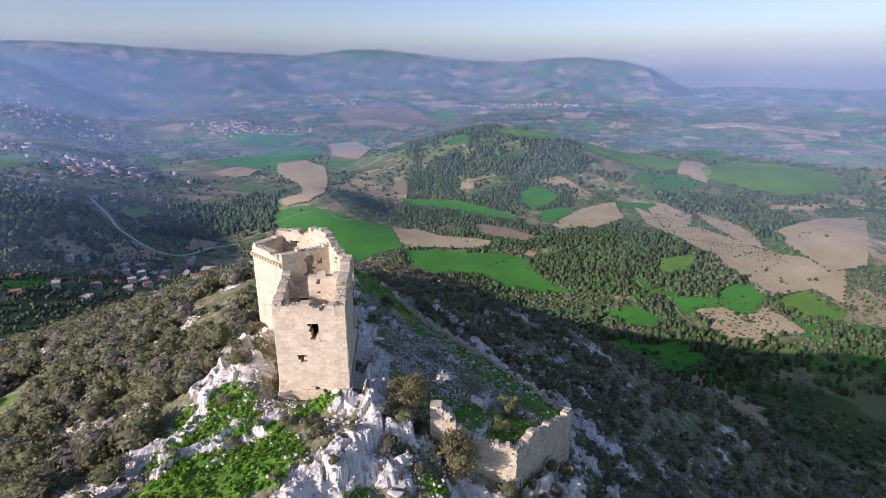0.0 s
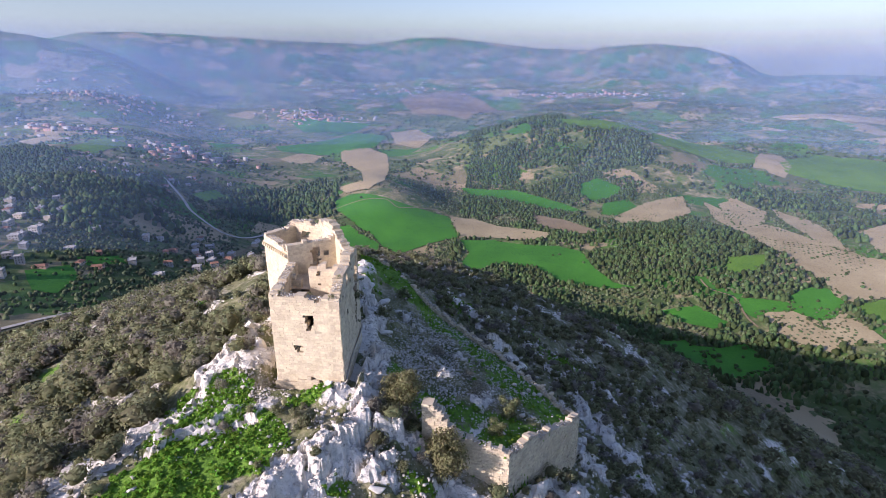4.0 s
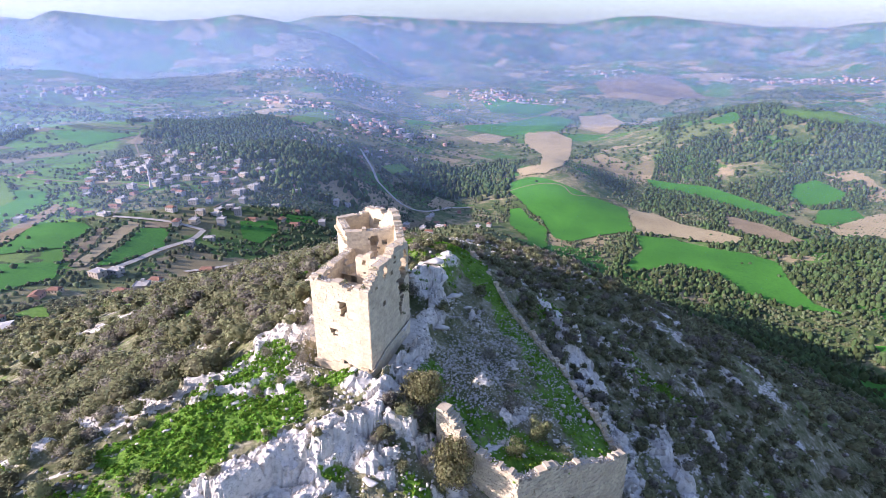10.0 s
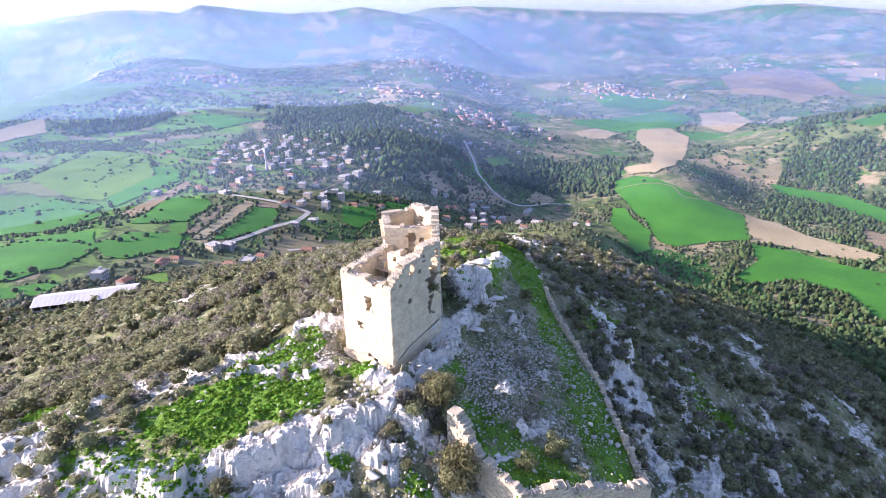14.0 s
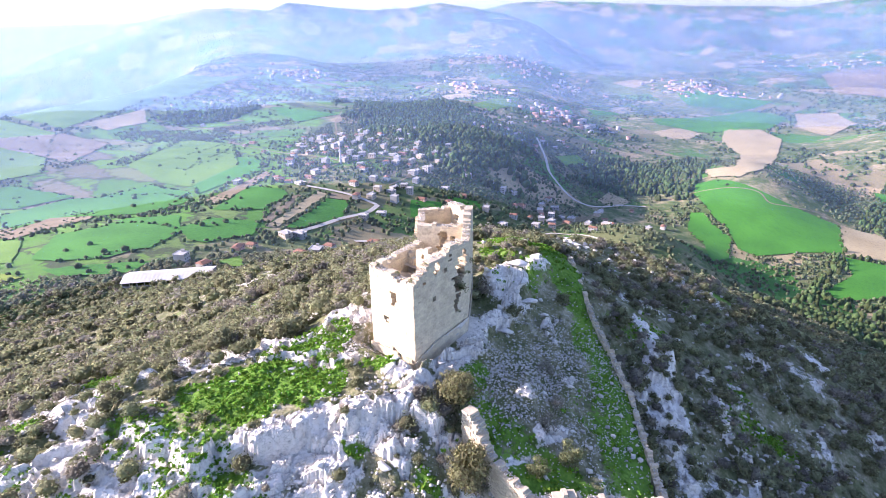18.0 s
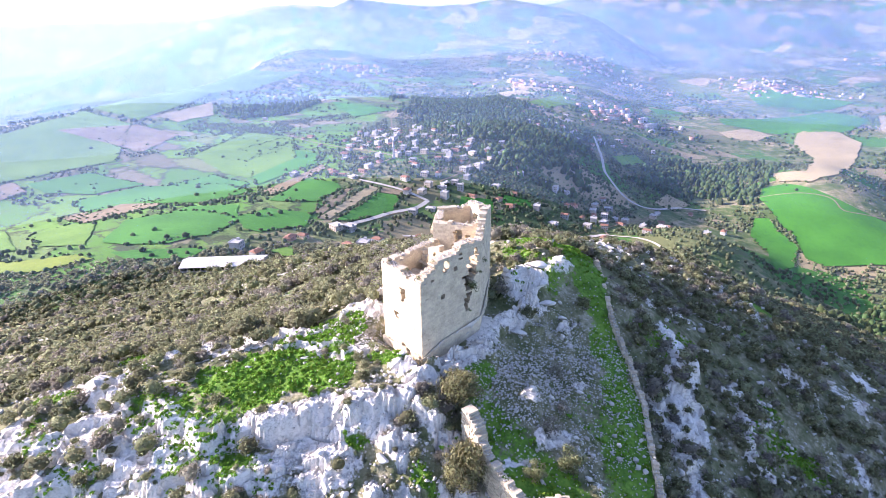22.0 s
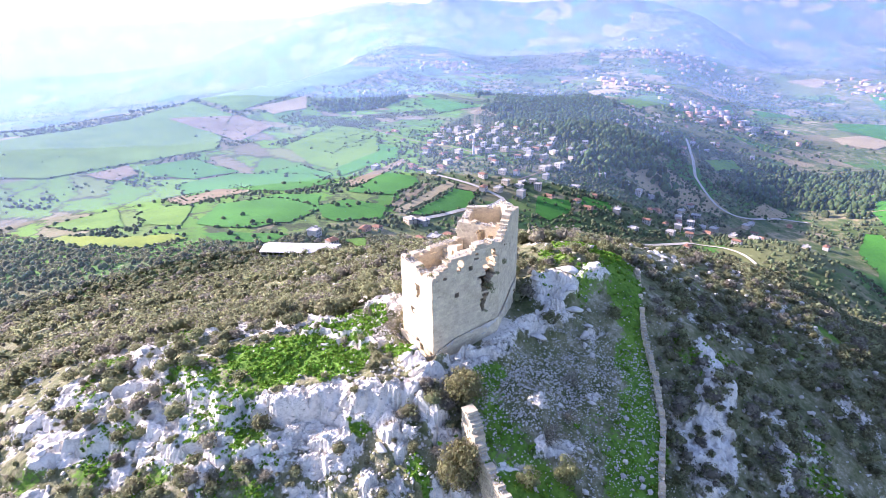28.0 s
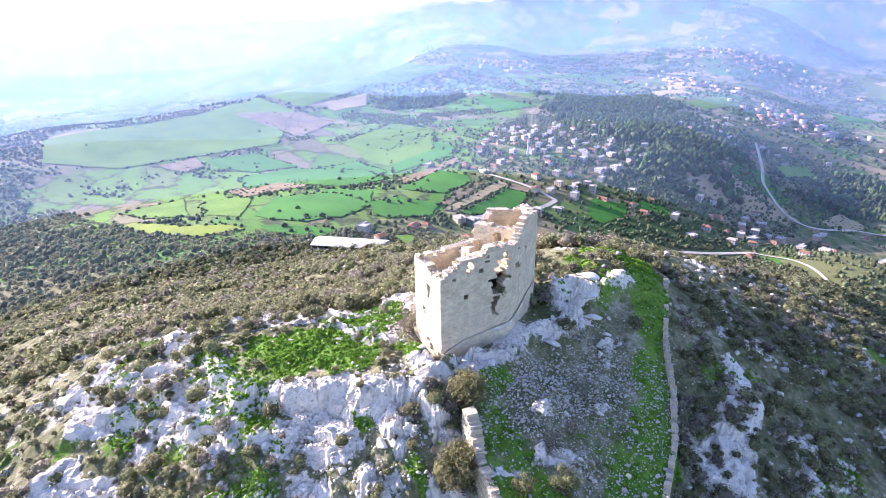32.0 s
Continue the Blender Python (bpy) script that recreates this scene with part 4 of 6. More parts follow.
field("soil", [(-1233, 1317), (-1172, 1394), (-1097, 1346), (-1045, 1170)])
field("soil", [(442, 1158), (466, 989), (488, 797), (503, 724), (410, 669), (397, 805), (408, 1017)], -0.25)
field("soil", [(569, 867), (714, 963), (835, 1010), (601, 702), (540, 685), (538, 768)], -0.25)
field("soil", [(300, 592), (351, 607), (394, 599), (389, 542), (329, 538)], -0.25)
field("fallow", [(81, 1049), (140, 1007), (187, 926), (155, 896), (86, 964)], -0.25)
field("soil", [(764, 1655), (798, 1618), (689, 1403), (642, 1412)], 0.3)
field("fallow", [(-531, 3144), (-236, 3429), (62, 2980), (-113, 2415), (-403, 2718)], 0.3)
field("soil", [(-2, 3561), (148, 3462), (125, 3223), (-16, 3286)], 0.8)
field("soil", [(720, 3054), (841, 2951), (774, 2786), (661, 2738)], 0.3)
wood("pine", [(-87, 2207), (201, 2420), (194, 1578), (427, 1556), (388, 1363), (280, 1315), (194, 1356), (135, 1326), (51, 1372), (-62, 1494)])
wood("pine", [(199, 930), (309, 1006), (388, 940), (401, 837), (335, 741), (294, 734), (265, 767), (225, 770), (175, 727)])
wood("pine", [(32, 700), (49, 729), (70, 695), (141, 668), (221, 642), (204, 606), (243, 551), (274, 537), (293, 526), (230, 515), (135, 493), (30, 286), (0, 84)])
wood("pine", [(511, 1268), (637, 1257), (713, 1165), (682, 1005), (544, 802), (527, 844), (585, 1054), (513, 1203)])
wood("pine", [(-1291, 1029), (-1202, 1185), (-883, 1070), (-520, 768), (-407, 612), (-431, 587), (-511, 621), (-626, 631), (-936, 795)])
wood("pine", [(-1329, 986), (-990, 1001), (-765, 1035), (-659, 1045), (-502, 804), (-456, 729), (-391, 625), (-432, 585), (-484, 565), (-657, 608)])
wood("pine", [(-460, 847), (-529, 1070), (-504, 1180), (-414, 1162), (-317, 950), (-373, 925), (-421, 863)])
wood("pine", [(-1373, 490), (-1437, 651), (-1502, 815), (-1269, 701), (-1294, 546)])
wood("pine", [(576, 788), (609, 759), (575, 710), (536, 750)])
wood("pine", [(-455, 1320), (-317, 1165), (-246, 936), (-308, 896)])
road("road", [(-656, 1032), (-538, 892), (-476, 811), (-434, 781), (-402, 763), (-372, 765), (-359, 791), (-354, 838), (-324, 869)])
road("road", [(-352, 300), (-338, 370), (-322, 433), (-315, 480), (-310, 530), (-304, 560)])
road("lane", [(-304, 560), (-275, 572), (-240, 556), (-205, 532), (-160, 512)])
road("track", [(-302, 562), (-319, 577), (-339, 670), (-347, 744), (-357, 787)])
road("road", [(-389, 264), (-398, 293), (-414, 330), (-419, 370), (-435, 397)])
road("road", [(-527, 364), (-470, 390), (-435, 396)])
road("track", [(-1466, 903), (-1213, 816), (-1062, 815), (-947, 711), (-784, 597)])
road("track", [(-905, 451), (-812, 448), (-669, 452), (-586, 465), (-580, 434), (-563, 400), (-530, 367)])
road("track", [(-586, 465), (-558, 520), (-521, 548), (-487, 494), (-478, 452)])
road("track", [(-315, 927), (-282, 962), (-233, 981), (-188, 987), (-168, 955), (-93, 1008), (-75, 984)])
road("track", [(270, 674), (270, 642), (296, 632), (288, 579), (293, 561)])
road("track", [(744, 1948), (660, 1611), (688, 1507), (668, 1452)])
road("track", [(-633, -83), (-657, -66)])
for kind, x, y in (("pink", -366, 196), ("cream", -368, 209), ("cream", -380, 247), ("grey", -376, 258), ("white", -357, 150), ("cream", -589, 362), ("pink", -574, 357), ("cream", -557, 359), ("white", -541, 364),
                   ("grey", -407, 354), ("white", -413, 383), ("cream", -456, 405), ("white", -437, 424), ("white", -462, 388), ("cream", -382, 587), ("white", -448, 459), ("grey", -330, 560), ("white", -322, 585), ("cream", -296, 545), ("white", -268, 590)):
    HOUSES.append((kind, x, y))
HOUSES.append(("white", -500, 414))
HOUSES.append(("cream", -472, 428))
HOUSES.append(("white", -461, 440))
HOUSES.append(("grey", -381, 525))
HOUSES.append(("white", -357, 550))
HOUSES.append(("cream", -368, 626))
HOUSES.append(("white", -351, 628))
HOUSES.append(("white", -347, 515))
HOUSES.append(("pink", -344, 316))
HOUSES.append(("grey", -299, 225))
HOUSES.append(("pink", -325, 227))
HOUSES.append(("white", -329, 257))
HOUSES.append(("white", -332, 155))
HOUSES.append(("cream", -516, 608))


# ---- trees and scrub of the slopes and the valley ----
def free_of(x, y, margin=0.0):
    ok = np.ones(len(x), bool)
    for c in TAKEN:
        ok &= ~inside(x, y, c)
    for pts in ROADS:
        for px, py in pts[::2]:
            ok &= (np.abs(x - px) > 9) | (np.abs(y - py) > 9)
    return ok


def stand(name, shapes, mat, x, y, size, tall, label, category, sink=0.3):
    rs = np.random.RandomState(len(x))
    z = surface(x, y) - sink
    places = np.column_stack([x, y, z, size, np.full(len(x), 1.0) * tall, rs.uniform(0, 6.28, len(x))])
    return tagged(new(name, scatter_mesh(name, shapes, mat, places, True)), label, category, kind="stuff")


grng = random.Random(11)
PINES = [solid_crown(grng, 6, 3, "pine") for _ in range(5)] + [solid_crown(grng, 6, 3, "round") for _ in range(7)]
ROUND = [solid_crown(grng, 5, 2, "round") for _ in range(10)]
SHRUBS = [shrub_shape(grng, 34, 0.11, 1) for _ in range(9)]

FINE = [shrub_shape(grng, 170, 0.050, 2, 6) for _ in range(12)]
THICK = [shrub_shape(grng, 90, 0.07, 1, 5) for _ in range(10)]


def plant_woods():
    rs = np.random.RandomState(4)
    for k, corners in enumerate(WOODS):
        xs, ys = [p[0] for p in corners], [p[1] for p in corners]
        far = math.hypot(sum(xs) / len(xs), sum(ys) / len(ys))
        gap = 6.0 if far < 900 else 9.0
        n = int((max(xs) - min(xs)) * (max(ys) - min(ys)) / gap ** 2)
        n = min(n, 26000)
        x, y = rs.uniform(min(xs), max(xs), n), rs.uniform(min(ys), max(ys), n)
        ok = inside(x + 28 * fbm(x, y, 70, 3, 101), y + 28 * fbm(x, y, 70, 3, 105), corners)
        x, y = x[ok], y[ok]
        ok = free_of(x, y) & (fbm(x, y, 70, 3, 91) > -0.55) & (np.hypot(x, y) > 440)
        x, y = x[ok][:3600], y[ok][:3600]
        if len(x):
            s = rs.uniform(4.5, 8.5, len(x)) * (1.0 if far < 900 else 1.35)
            stand("pine_wood", PINES, PINE, x, y, s, 1.15, "dense dark green pine wood on a valley slope", "woodland")


def scatter_ring(count, r0, r1, seed, keep):
    """Places spread evenly in the part of a ring that the slopes face."""
    rs = np.random.RandomState(seed)
    a = np.radians(rs.uniform(-45, 118, count))
    r = np.sqrt(rs.uniform(r0 * r0, r1 * r1, count))
    x, y = -r * np.sin(a), r * np.cos(a)
    ok = free_of(x, y)
    x, y = x[ok], y[ok]
    ok = keep(x, y, rs)
    return x[ok], y[ok], rs


def plant_valley():
    x, y, rs = scatter_ring(80000, 330, 1300, 21, lambda x, y, rs: fbm(x, y, 110, 4, 93) + rs.uniform(-0.5, 0.5, len(x)) > -0.17 - 0.25 * (x < -180) + 0.95 * inside(x, y, PLATEAU) + 0.15 * (x > 40) + 0.25 * (x > 350))
    stand("valley_trees", ROUND, ORCHARD, x, y, rs.uniform(2.0, 5.5, len(x)), 0.85, "scattered grey-green olives and oaks between the fields", "trees")
    x, y, rs = scatter_ring(34000, 1300, 3300, 22, lambda x, y, rs: fbm(x, y, 240, 4, 95) + rs.uniform(-0.4, 0.4, len(x)) > -0.02)
    stand("far_trees", ROUND, PINE, x, y, rs.uniform(5, 12, len(x)), 0.65, "dark groves of trees far off in the valley", "trees")

    rs = np.random.RandomState(29)
    x, y = rs.normal(-620, 110, 1500), rs.normal(515, 80, 1500)
    ok = free_of(x, y)
    x, y = x[ok], y[ok]
    stand("village_trees", ROUND, PINE, x, y, rs.uniform(2.5, 5.5, len(x)), 0.9, "dark garden trees among the village houses", "trees")
    rs = np.random.RandomState(27)
    x, y = rs.uniform(-60, 900, 30000), rs.uniform(420, 1500, 30000)
    ok = free_of(x, y) & (fbm(x, y, 120, 4, 99) + rs.uniform(-0.25, 0.25, len(x)) > 0.02 + 0.75 * ramp(x, 330, 480))
    x, y = x[ok], y[ok]
    stand("pine_belt", PINES, PINE, x, y, rs.uniform(4.0, 8.0, len(x)), 1.15, "belts of dark green pines between the fields", "woodland")
    rs, gx, gy = np.random.RandomState(25), [], []
    for mat_kind, c in SOILS:
        if rs.uniform() < 0.6 and math.hypot(*c[0]) < 1400:
            xs, ys = [p[0] for p in c], [p[1] for p in c]
            a = rs.uniform(0, 1.5)
            u, v = np.meshgrid(np.arange(-200, 200, 8.0), np.arange(-200, 200, 8.0))
            x, y = sum(xs) / len(xs) + u * math.cos(a) - v * math.sin(a), sum(ys) / len(ys) + u * math.sin(a) + v * math.cos(a)
            x, y = (q.ravel() + rs.normal(0, 0.5, q.size) for q in (x, y))
            ok = inside(x, y, c) & (fbm(x, y, 60, 2, 97) + rs.uniform(-0.3, 0.3, len(x)) > 0.05)
            gx.append(x[ok])
            gy.append(y[ok])
    gx, gy = np.concatenate(gx), np.concatenate(gy)
    stand("olive_grove", ROUND, ORCHARD, gx, gy, rs.uniform(2.2, 4.0, len(gx)), 0.8, "young grey-green olive trees in rows on bare soil", "trees")

    rs, hx, hy = np.random.RandomState(24), [], []
    for c in TAKEN:
        if math.hypot(*c[0]) < 1300:
            xs, ys = [p[0] for p in c], [p[1] for p in c]
            x, y = rs.uniform(min(xs), max(xs), 16), rs.uniform(min(ys), max(ys), 16)
            ok = inside(x, y, c) & (fbm(x, y, 50, 2, 98) + rs.uniform(-0.3, 0.3, 16) > 0.1)
            hx.append(x[ok])
            hy.append(y[ok])
    hx, hy = np.concatenate(hx), np.concatenate(hy)
    stand("field_trees", ROUND, PINE, hx, hy, rs.uniform(3.0, 6.5, len(hx)), 0.85, "single dark trees standing in the fields", "trees")

    rs, hx, hy = np.random.RandomState(23), [], []
    for c in TAKEN:
        for (ax, ay), (bx, by) in zip(c, c[1:] + c[:1]):
            if rs.uniform() < 0.6 and math.hypot(ax, ay) < 1500:
                k = int(math.hypot(bx - ax, by - ay) / 4.5)
                s = rs.uniform(0, 1, k)
                hx.append(ax + (bx - ax) * s + rs.normal(0, 1.5, k))
                hy.append(ay + (by - ay) * s + rs.normal(0, 1.5, k))
    hx, hy = np.concatenate(hx), np.concatenate(hy)
    stand("hedges", ROUND, PINE, hx, hy, rs.uniform(1.5, 4.5, len(hx)), 0.8, "ragged dark hedges along the field edges", "hedge")


def plant_slopes():
    """Maquis on the flanks of the castle hill."""
    rs = np.random.RandomState(31)
    n = 30000
    a, r = rs.uniform(0, 6.283, n), 340 * rs.uniform(0.05, 1, n) ** 0.62
    x, y = -25 + r * np.cos(a), 70 + 1.25 * r * np.sin(a)
    zc, d = crest_of(x, y)
    rock, grass = covers(x, y)
    dens = np.where(d < 0, 1.2 * ramp(-d, 9, 26), 1.25 * ramp(d, 4, 22)) * (0.85 + 0.5 * fbm(x, y, 25, 3, 71))
    ok = (rs.uniform(0, 1, n) < dens) & (rock < 0.7) & (grass < 0.5) & ~inside(x, y, WARD) & ~((np.abs(x + 22) < 72) & (np.abs(y - 72) < 77))
    ok &= (np.maximum(np.abs(x + 15) - 5, np.abs(y - 63) - 8) > 4) & free_of(x, y)
    x, y = x[ok], y[ok]
    rs2 = np.random.RandomState(32)
    dist = np.hypot(x + 8, y - 50)
    s = (1.3 + 4.0 * rs2.uniform(0, 1, len(x)) ** 1.5) * (1 + 0.5 * ramp(dist, 60, 220))
    pick = rs2.uniform(0, 1, len(x))
    for lo, hi, mat, label, nm in ((0, 0.62, MAQUIS, "evergreen scrub covering the hill flanks", "maquis"), (0.62, 0.84, OLIVE, "grey-green wild olive scrub on the hill flanks", "olive_scrub"), (0.84, 1.01, DRYBUSH, "leafless brown thorn scrub on the hill flanks", "thorn_scrub")):
        k = (pick >= lo) & (pick < hi)
        stand(nm, SHRUBS, mat, x[k], y[k], s[k], 0.9, label, "scrub", 0.15)
    n = 13000
    x, y = rs.uniform(-95, 50, n), rs.uniform(-5, 150, n)
    zc, d = crest_of(x, y)
    rock, grass = covers(x, y)
    dens = (0.45 + 0.4 * ramp(np.abs(d), 5, 25)) * (0.72 + 0.85 * fbm(x, y, 10, 3, 72)) * (0.85 + 0.15 * ramp(rock, 0.9, 0.4)) * np.where(d < -12, 1.2, 1.0)
    ok = (rs.uniform(0, 1, n) < dens) & (grass < 0.5) & ~inside(x, y, WARD) & (np.maximum(np.abs(x + 15) - 5, np.abs(y - 63) - 8) > 3)
    x, y = x[ok], y[ok]
    pick, s = rs.uniform(0, 1, len(x)), (0.7 + 2.6 * rs.uniform(0, 1, len(x)) ** 1.7) * np.where(d[ok] < -10, 1.75, 1.05)
    for lo, hi, mat, label, nm in ((0, 0.5, MAQUIS, "evergreen scrub between the rocks of the hilltop", "maquis"), (0.5, 0.72, OLIVE, "grey-green wild olive scrub of the hilltop", "olive_scrub"), (0.72, 1.01, DRYBUSH, "leafless brown thorn scrub of the hilltop", "thorn_scrub")):
        k = (pick >= lo) & (pick < hi)
        front = (x > -58) & (x < 14) & (y > 12) & (y < 60)
        stand(nm, FINE, mat, x[k & front], y[k & front], s[k & front], 0.95, label, "scrub", 0.1)
        stand(nm, THICK, mat, x[k & ~front], y[k & ~front], s[k & ~front], 0.95, label, "scrub", 0.1)


def plant_foot(where, seed, n, place):
    """Dense scrub over a stretch of low ground."""
    rs = np.random.RandomState(seed)
    xs, ys = [p[0] for p in where], [p[1] for p in where]
    x, y = rs.uniform(min(xs), max(xs), n), rs.uniform(min(ys), max(ys), n)
    ok = inside(x, y, where) & free_of(x, y) & (rs.uniform(0, 1, n) < 0.85 + 0.5 * fbm(x, y, 60, 3, 73)) & (np.maximum(np.abs(x + 313), np.abs(y - 126)) > 32)
    x, y = x[ok], y[ok]
    s, pick = rs.uniform(2.2, 5.4, len(x)), rs.uniform(0, 1, len(x))
    for k, mat, label, nm in ((pick < 0.6, MAQUIS, "evergreen scrub " + place, "maquis"), (pick >= 0.6, OLIVE, "grey-green wild olive scrub " + place, "olive_scrub")):
        stand(nm, TUFTY, mat, x[k], y[k], s[k], 0.8, label, "scrub", 0.2)


FOOT = [(-660, -110), (-620, -320), (-300, -320), (-150, -60), (-190, 120), (-260, 230), (-360, 240), (-335, 150), (-370, 95), (-455, 0), (-560, -60)]
TUFTY = [shrub_shape(grng, 14, 0.17, 1, 3) for _ in range(9)]
SPUR = [(-40, 190), (60, 200), (40, 300), (-60, 470), (-190, 560), (-330, 540), (-330, 380), (-200, 260), (-120, 240)]
plant_foot(FOOT, 37, 26000, "at the foot of the hill")
plant_foot(SPUR, 38, 26000, "on the flanks of the northern spur")
plant_woods()
plant_valley()
plant_slopes()


# ---- houses ----
def house_type(wide, deep, storeys, paint, tiled, name="village_house", label=""):
    """A house on its own origin: wall, roof, windows with frames, a door."""
    top = new(name)
    h = 2.9 * storeys
    b = Boxes()
    b.box(Matrix(), (-wide / 2, -deep / 2, -2.5), (wide / 2, deep / 2, h))
    part("wall", b.mesh("wall", PAINT[paint]), top)
    r = Boxes()
    if tiled:
        e, ridge = 0.5, 1.6
        x, y = wide / 2 + e, deep / 2 + e
        v = [(-x, -y, h), (x, -y, h), (x, y, h), (-x, y, h), (-x + 2.2, 0, h + ridge), (x - 2.2, 0, h + ridge), (-x, -y, h - 0.18), (x, -y, h - 0.18), (x, y, h - 0.18), (-x, y, h - 0.18)]
        r.piece([Vector(p) + Vector((0, 0, 0.2)) for p in v], [(0, 1, 5, 4), (2, 3, 4, 5), (1, 2, 5), (3, 0, 4), (9, 8, 7, 6), (0, 6, 7, 1), (1, 7, 8, 2), (2, 8, 9, 3), (3, 9, 6, 0)])
        part("roof", r.mesh("roof", TILES), top, "hipped red tiled roof")
    else:
        r.box(Matrix(), (-wide / 2 - 0.35, -deep / 2 - 0.35, h + 0.003), (wide / 2 + 0.35, deep / 2 + 0.35, h + 0.25))
        for lo, hi in (((-wide / 2 - 0.3, -deep / 2 - 0.3), (wide / 2 + 0.3, -deep / 2 - 0.1)), ((-wide / 2 - 0.3, deep / 2 + 0.1), (wide / 2 + 0.3, deep / 2 + 0.3))):
            r.box(Matrix(), (*lo, h + 0.25), (*hi, h + 0.75))
        r.box(Matrix(), (wide / 2 - 2.6, -1.2, h + 0.25), (wide / 2 - 0.4, 1.2, h + 2.3))
        part("roof", r.mesh("roof", FLATROOF), top, "flat concrete roof with a stair head")
    w = Boxes()
    w.box(Matrix(), (-0.55, -0.04, 0), (0.55, 0.04, 1.3))
    pane = w.mesh("window", DARK)
    for s in range(storeys):
        for side in (-1, 1):
            for i in range(3):
                p = part("window", pane, top)
                p.location = ((i - 1) * wide * 0.3, side * (deep / 2 + 0.01), 2.9 * s + 0.95)
        p = part("window", pane, top)
        p.location, p.rotation_euler = (wide / 2 + 0.01, 0.6, 2.9 * s + 0.95), (0, 0, radians(90))
    tagged(top, label, "house", "houses of the villages")
    return top


TYPES = {"white": [house_type(11, 8.5, 2, "white", True, label="white rendered two-storey house with a red tiled roof"), house_type(12.5, 9, 1, "white", False, label="low white rendered house with a flat concrete roof"),
                   house_type(10, 9, 3, "white", False, label="tall white rendered house with a flat concrete roof")],
         "cream": [house_type(12, 9, 2, "cream", False, label="cream rendered two-storey house with a flat roof"), house_type(9.5, 7.5, 1, "cream", True, label="small cream rendered house with a red tiled roof")],
         "grey": [house_type(12, 9, 2, "grey", False, label="unfinished bare concrete house with a flat roof")],
         "pink": [house_type(13, 8, 1, "pink", True, label="low pink rendered house with a red tiled roof")]}
used = set()


def place_house(kind, x, y, turn, rng):
    t = rng.choice(TYPES[kind])
    m = Matrix.Translation((x, y, high(x, y) + 0.3)) @ Matrix.Rotation(radians(turn), 4, "Z")
    ob = t
    if t.name in used:
        ob = copy_thing(t, m)
    used.add(t.name)
    ob.matrix_basis = m @ Matrix.Diagonal((rng.uniform(0.7, 0.95), rng.uniform(0.7, 0.95), 0.85, 1))
    return ob


hrng = random.Random(8)
spots = [(k, x, y) for k, x, y in HOUSES]


def village(cx, cy, sx, sy, count):
    made = 0
    while made < count:
        x, y = hrng.gauss(cx, sx), hrng.gauss(cy, sy)
        if all(abs(x - a) + abs(y - b) > 14.5 for _, a, b in spots) and not any(inside(np.array([x]), np.array([y]), c)[0] for c in TAKEN):
            spots.append((hrng.choice(["white", "white", "cream", "cream", "grey", "pink", "white"]), x, y))
        made += 1


village(-620, 500, 85, 60, 80)
village(-560, 555, 45, 30, 26)
village(-700, 560, 60, 45, 24)
village(-405, 545, 30, 60, 16)
village(-350, 640, 40, 45, 14)
village(-640, 960, 50, 70, 40)
village(-760, 1150, 110, 80, 24)
village(-1150, 1150, 160, 160, 24)
village(-1500, 700, 120, 80, 20)
village(-330, 700, 40, 60, 10)


def far_village(cx, cy, sx, sy, count, seed):
    """Houses so far off that they are specks: plain walls with a roof slab each."""
    rs = np.random.RandomState(seed)
    shapes = []
    for wide, deep, tall in ((1, 0.7, 0.55), (0.8, 0.8, 0.8), (2.2, 0.8, 0.4)):
        b = Boxes()
        b.box(Matrix(), (-wide / 2, -deep / 2, -0.3), (wide / 2, deep / 2, tall))
        b.box(Matrix(), (-wide / 2 - 0.04, -deep / 2 - 0.04, tall + 0.005), (wide / 2 + 0.04, deep / 2 + 0.04, tall + 0.05))
        shapes.append((np.array([tuple(v) for v in b.v]), np.array(b.f)))
    for mat, label in ((PAINT["white"], "far village of small white houses"), (PAINT["pink"], "far village of small red-roofed houses")):
        x, y = rs.normal(cx, sx, count // 2), rs.normal(cy, sy, count // 2)
        p = np.column_stack([x, y, surface(x, y), rs.uniform(9, 17, len(x)), rs.uniform(0.7, 1.0, len(x)), 0.4 + rs.choice([0, 1.57], len(x)) + rs.uniform(-0.2, 0.2, len(x))])
        tagged(new("far_village", scatter_mesh("far_village", shapes, mat, p)), label, "village", kind="stuff")


for k, (cx, cy, sx, sy, count) in enumerate(((-1520, 2120, 190, 110, 110), (675, 3390, 160, 60, 70), (-1890, 1200, 60, 60, 60), (-800, 2440, 110, 60, 80), (330, 3320, 140, 60, 50), (-830, 1420, 70, 60, 70), (-1290, 1530, 90, 60, 40), (-440, 3500, 200, 100, 40))):
    far_village(cx, cy, sx, sy, count, 50 + k)
for k, x, y in spots:
    place_house(k, x, y, 20 + hrng.choice([0, 90]) + hrng.uniform(-18, 18), hrng)
for many in TYPES.values():
    for t in many:
        if t.name not in used:
            for o in (*t.children_recursive, t):
                bpy.data.objects.remove(o)


